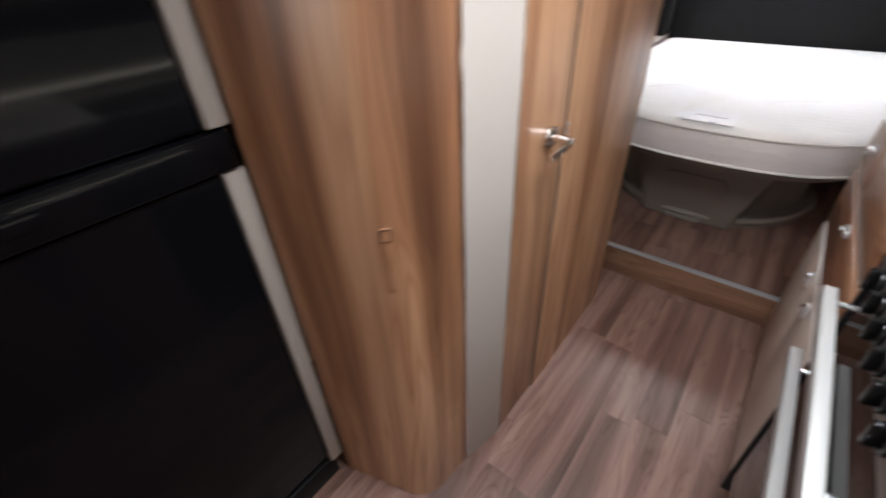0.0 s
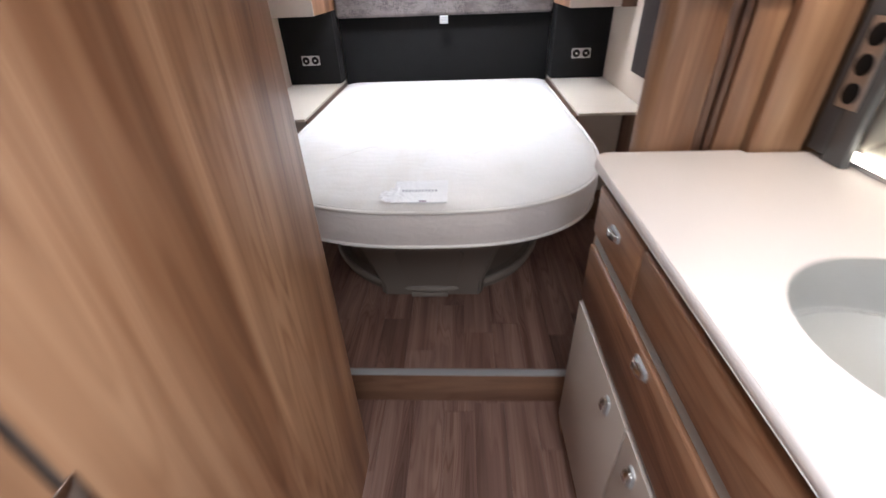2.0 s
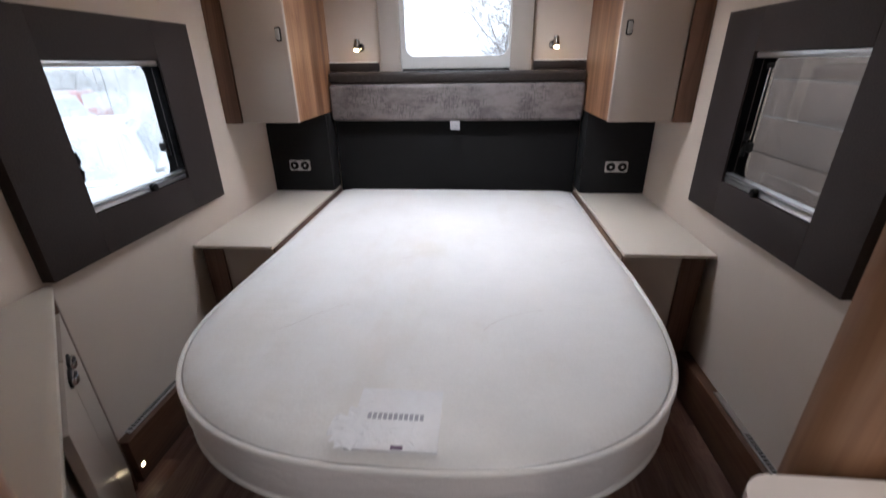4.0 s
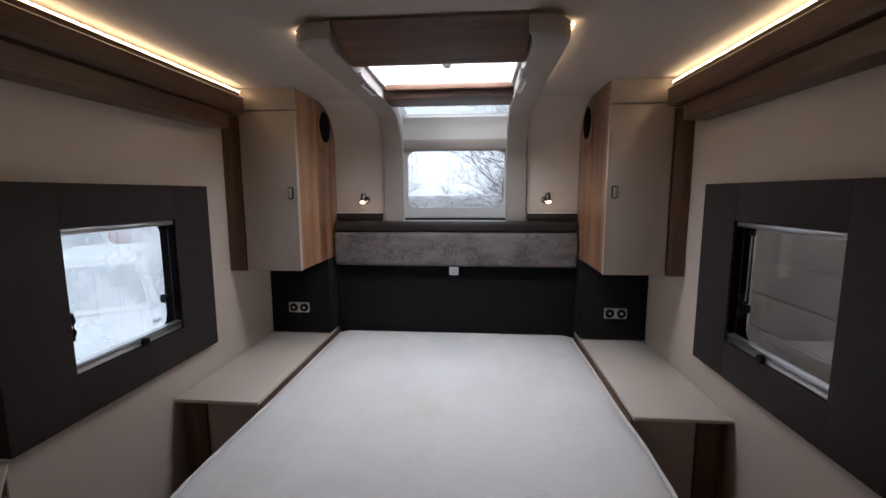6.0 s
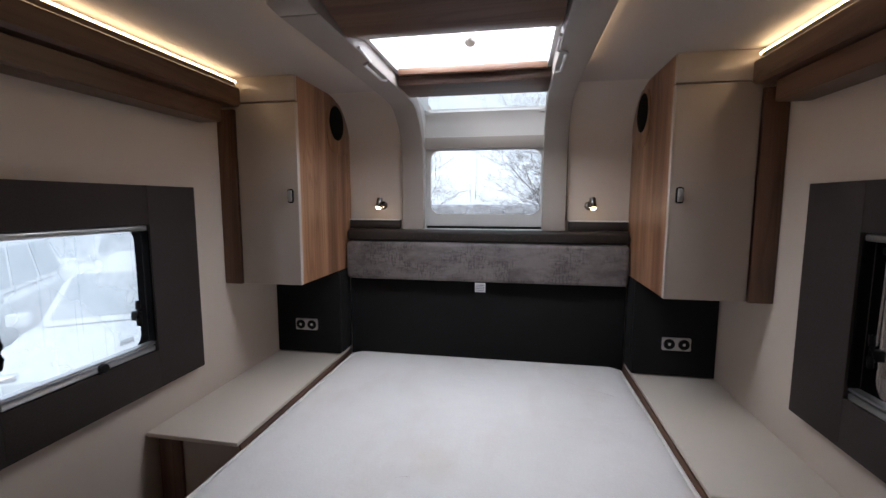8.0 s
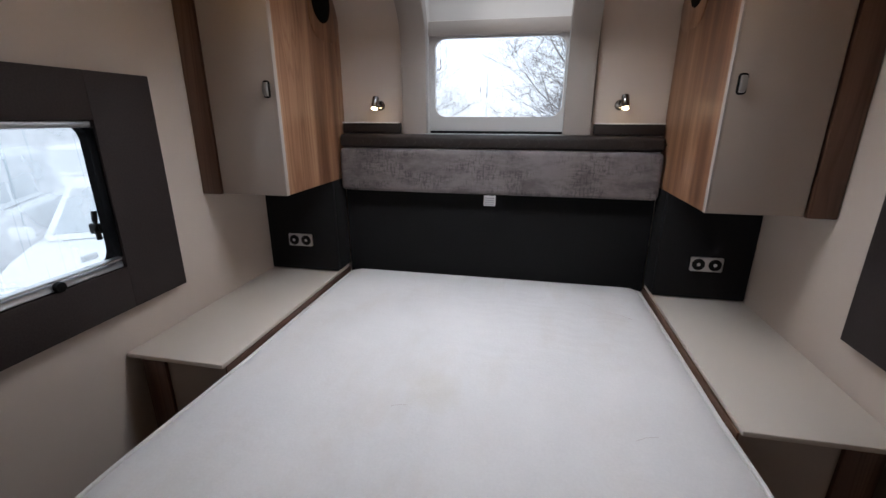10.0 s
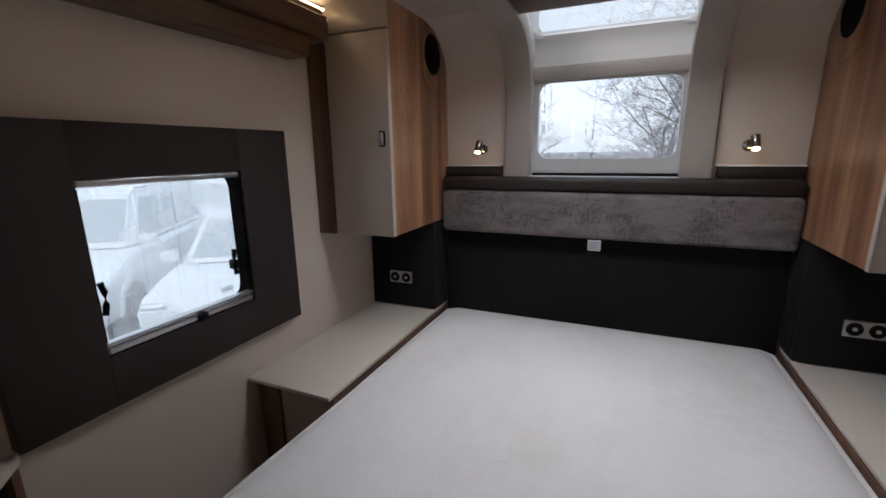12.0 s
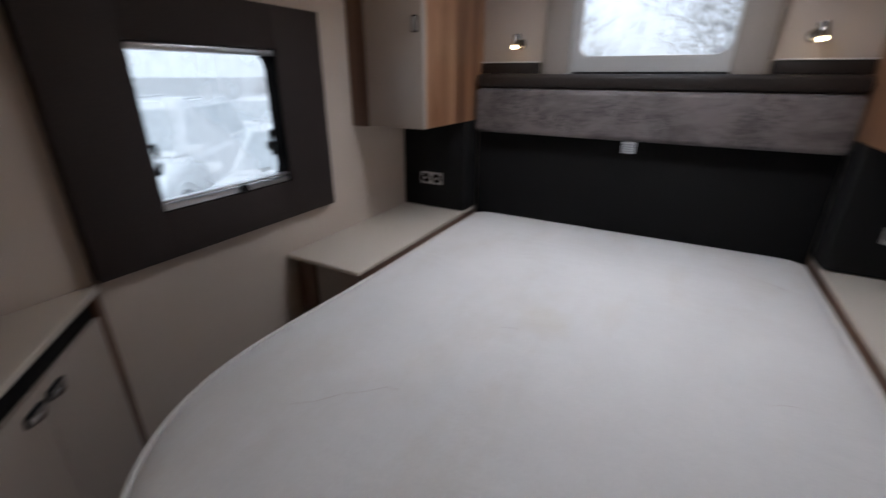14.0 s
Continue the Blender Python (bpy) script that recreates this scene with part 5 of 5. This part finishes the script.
def vehicle(name, x, y, turn, length, height, label, paint):
    """A car with a tapered cabin, glass on each side, bonnet, wheels, mirrors and lamps."""
    v = thing(name, (0, 0, GZ), label, "car", "parked vehicles")
    w, L, belt = 1.8, length, height * 0.58
    side = [(-L / 2, 0.32), (L / 2 - 0.1, 0.26), (L / 2, 0.42), (L / 2, 0.62), (L * 0.46, 0.76), (L * 0.26, belt), (-L * 0.46, belt + 0.03), (-L / 2, belt - 0.15)]
    part("body", prism(nb(), [(a, b + GZ) for a, b in side], -w / 2, w / 2, "y", 0.10, 4), paint, v)
    low = [(-L * 0.46, -0.80), (L * 0.245, -0.80), (L * 0.245, 0.80), (-L * 0.46, 0.80)]
    top = [(-L * 0.40, -0.62), (L * 0.075, -0.60), (L * 0.075, 0.60), (-L * 0.40, 0.62)]
    zl, zt = belt - 0.03 + GZ, height + GZ
    bm = nb()
    a = [bm.verts.new((p, q, zl)) for p, q in low]
    b = [bm.verts.new((p, q, zt)) for p, q in top]
    bm.faces.new(a[::-1]), bm.faces.new(b)
    for i in range(4):
        bm.faces.new((a[i], a[(i + 1) % 4], b[(i + 1) % 4], b[i]))
    bmesh.ops.bevel(bm, geom=bm.edges[:], offset=0.07, segments=4, affect="EDGES")
    part("cabin", bm, paint, v)

    def glass(name, i, u0, u1, v0=0.16, v1=0.86):
        j = (i + 1) % 4
        p = [Vector((*low[i], zl)), Vector((*low[j], zl)), Vector((*top[j], zt)), Vector((*top[i], zt))]
        n = (p[1] - p[0]).cross(p[3] - p[0]).normalized()
        spots = [(p[0].lerp(p[1], s)).lerp(p[3].lerp(p[2], s), t) for s, t in ((u0, v0), (u1, v0), (u1, v1), (u0, v1))]
        bm = nb()
        f = [bm.verts.new(q + n * 0.010) for q in spots]
        g = [bm.verts.new(q - n * 0.02) for q in spots]
        bm.faces.new(f), bm.faces.new(g[::-1])
        for k in range(4):
            bm.faces.new((g[k], g[(k + 1) % 4], f[(k + 1) % 4], f[k]))
        part(name, bm, GLASSD, v)

    glass("windscreen", 1, 0.07, 0.93)
    glass("rear_glass", 3, 0.12, 0.88)
    glass("side_glass", 0, 0.06, 0.34)
    glass("side_glass", 0, 0.37, 0.63)
    glass("side_glass", 0, 0.66, 0.93)
    glass("side_glass", 2, 0.07, 0.34)
    glass("side_glass", 2, 0.37, 0.63)
    glass("side_glass", 2, 0.66, 0.94)
    for s in (-1, 1):
        y0 = s * w / 2
        for a in (-0.31, 0.31):
            arch = [(L * a + 0.42 * math.cos(radians(k)), y0 - s * 0.005, 0.34 + GZ + 0.42 * math.sin(radians(k))) for k in range(-5, 186, 19)]
            part("wheel_arch", tube(nb(), arch, 0.035), paint, v)
            wh = part("wheel", rod(nb(), (L * a, y0 - s * 0.2, 0.33 + GZ), (L * a, y0 + s * 0.01, 0.33 + GZ), 0.33, 28, bevel=0.03), TYRE, v)
            part("rim", rod(nb(), (L * a, y0 + s * 0.012, 0.33 + GZ), (L * a, y0 + s * 0.02, 0.33 + GZ), 0.2, 20), ALU, wh)
        part("mirror", box(nb(), L * 0.19, L * 0.22, *sorted((y0 - s * 0.04, y0 + s * 0.17)), belt + 0.03 + GZ, belt + 0.18 + GZ, 0.03), paint, v)
        part("headlight", box(nb(), L / 2 - 0.16, L / 2 - 0.015, *sorted((s * 0.55, s * 0.85)), 0.58 + GZ, 0.70 + GZ, 0.03), CHROME, v)
        part("roof_rail", tube(nb(), [(-L * 0.36, s * 0.56, height + 0.04 + GZ), (L * 0.04, s * 0.55, height + 0.04 + GZ)], 0.02), ALU, v)
    part("grille", box(nb(), L / 2 - 0.03, L / 2 + 0.004, -0.45, 0.45, 0.45 + GZ, 0.60 + GZ, 0.02), TYRE, v)
    v.matrix_basis = pose(x, y, GZ, 0, 0, turn)
    return v


vehicle("car", -7.57, 6.66, -55, 4.6, 1.80, "pale silver estate car parked on wet gravel", WPAINT)
vehicle("car", -5.30, 7.54, -55, 4.3, 1.50, "white parked car seen through misted glass", WPAINT)
vehicle("car", -11.0, 11.6, -75, 4.3, 1.6, "white car parked further off", WPAINT)
vehicle("car", -13.5, 15.6, -60, 4.3, 1.5, "red car parked behind the others", surface("red_vehicle_paint", (0.42, 0.03, 0.03), 0.3))

fence = thing("panel_wall", (2.6, 3.6, GZ), "weathered pale concrete panel wall close to the motorhome", "wall")
CONC = surface("weathered_concrete", (0.29, 0.225, 0.19), 0.9, 60, 0.25, 0.3, 0.5)
for k in range(9):
    for j in range(3):
        part("panel", box(nb(), 2.6, 2.66, 0.2 + j * 2.2, 2.38 + j * 2.2, GZ + 0.001 + k * 0.30, GZ + 0.290 + k * 0.30, 0.012), CONC, fence)
for j in range(4):
    part("post", box(nb(), 2.57, 2.68, 0.11 + j * 2.2 - 0.02, 0.11 + j * 2.2 + 0.08, GZ + 0.001, GZ + 2.75, 0.01), CONC, fence)

BARK = surface("bare_bark", (0.11, 0.092, 0.08), 0.9, 30, 0.3, 0.2, 0.5)


def bare_tree(x, y, height, seed, label):
    rnd = random.Random(seed)
    t = thing("bare_tree", (x, y, GZ), label, "tree", "bare trees")
    limbs, twigs, trunk = nb(), nb(), nb()

    def branch(p, d, length, r, depth):
        steps = 4
        pts, q = [(p, r)], Vector(p)
        for k in range(steps):
            d = (d + Vector((rnd.uniform(-1, 1), rnd.uniform(-1, 1), rnd.uniform(-0.5, 0.8))) * 0.22).normalized()
            q = q + d * length / steps
            pts.append((q.copy(), r * (1 - 0.6 * (k + 1) / steps)))
        bm = trunk if depth == 0 else limbs if depth == 1 else twigs
        seg, rings = (7 if depth == 0 else 5 if depth == 1 else 3), []
        for (a, ra) in pts:
            w = d.to_track_quat("Z", "Y")
            rings.append([bm.verts.new(a + w @ Vector((ra * math.cos(i * math.tau / seg), ra * math.sin(i * math.tau / seg), 0))) for i in range(seg)])
        for u, v in zip(rings, rings[1:]):
            for i in range(seg):
                bm.faces.new((u[i], u[(i + 1) % seg], v[(i + 1) % seg], v[i]))
        if depth < 5:
            for _ in range((10, 6, 4, 4, 3)[depth]):
                k = rnd.randint(1, steps)
                a, ra = pts[k]
                side = Vector((rnd.uniform(-1, 1), rnd.uniform(-1, 1), rnd.uniform(-0.25, 0.7))).normalized()
                branch(a, (d * 0.5 + side).normalized(), length * rnd.uniform(0.5, 0.72), max(ra * 0.52, 0.0026), depth + 1)

    branch(Vector((x, y, GZ)), Vector((0, 0, 1)), height * 0.55, height * 0.013, 0)
    part("trunk", trunk, BARK, t)
    part("limbs", limbs, BARK, t)
    part("twigs", twigs, BARK, t)


for i, (x, y, h) in enumerate(((0.85, 12.0, 4.8), (2.3, 14.0, 5.6), (1.9, 17.5, 7.0), (4.6, 19.5, 8.5), (2.9, 25.0, 9.0), (-5.0, 26.0, 5.5), (7.5, 24, 8.5))):
    bare_tree(x, y, h, 11 + i, "leafless winter tree with fine twigs behind the motorhome")
hedge = surface("far_winter_wood", (0.36, 0.35, 0.345), 1.0, 2.0, 0.4, 0.4, 0.2)
bm = nb()
rnd = random.Random(5)
for k in range(260):
    x, h = -50 + k * 0.4 + rnd.uniform(-0.3, 0.3), rnd.uniform(1.1, 1.7)
    rod(bm, (x, 43 + rnd.uniform(0, 4), GZ), (x, 44, GZ + h), rnd.uniform(0.8, 1.2), 7, 0.7)
solid("backdrop", bm, hedge, "far grey winter woodland edge", kind="structure")

# ---- floor planks ----
rnd = random.Random(3)


def planks(parent_name, x0, x1, y0, y1, z, wide, long):
    host = bpy.data.objects[parent_name]
    cache = {}
    n = math.ceil((x1 - x0) / wide)
    for i in range(n):
        a, b = x0 + i * wide, min(x0 + (i + 1) * wide, x1)
        y = y0 - rnd.uniform(0, long)
        while y < y1:
            c, d = max(y, y0), min(y + long, y1)
            y += long
            if d - c < 0.02:
                continue
            key = (round(b - a, 3), round(d - c, 3))
            if key not in cache:
                w, l = (b - a) / 2, (d - c) / 2
                bm = box(nb(), -w + 0.0003, w - 0.0003, -l + 0.0003, l - 0.0003, -0.0035, 0.0, 0.0004, 1)
                me = bpy.data.meshes.new("plank")
                bm.to_mesh(me)
                bm.free()
                me.materials.append(PLANK)
                cache[key] = me
            o = new("plank", cache[key])
            o.parent = host
            o.location = ((a + b) / 2, (c + d) / 2, z)


planks("floor", -0.55, 0.50, 0.0, YB - 0.012, 0.0, 0.118, 0.80)
planks("floor_bedroom", -1.06, 1.06, YB + 0.002, 3.9, ZB, 0.118, 0.80)
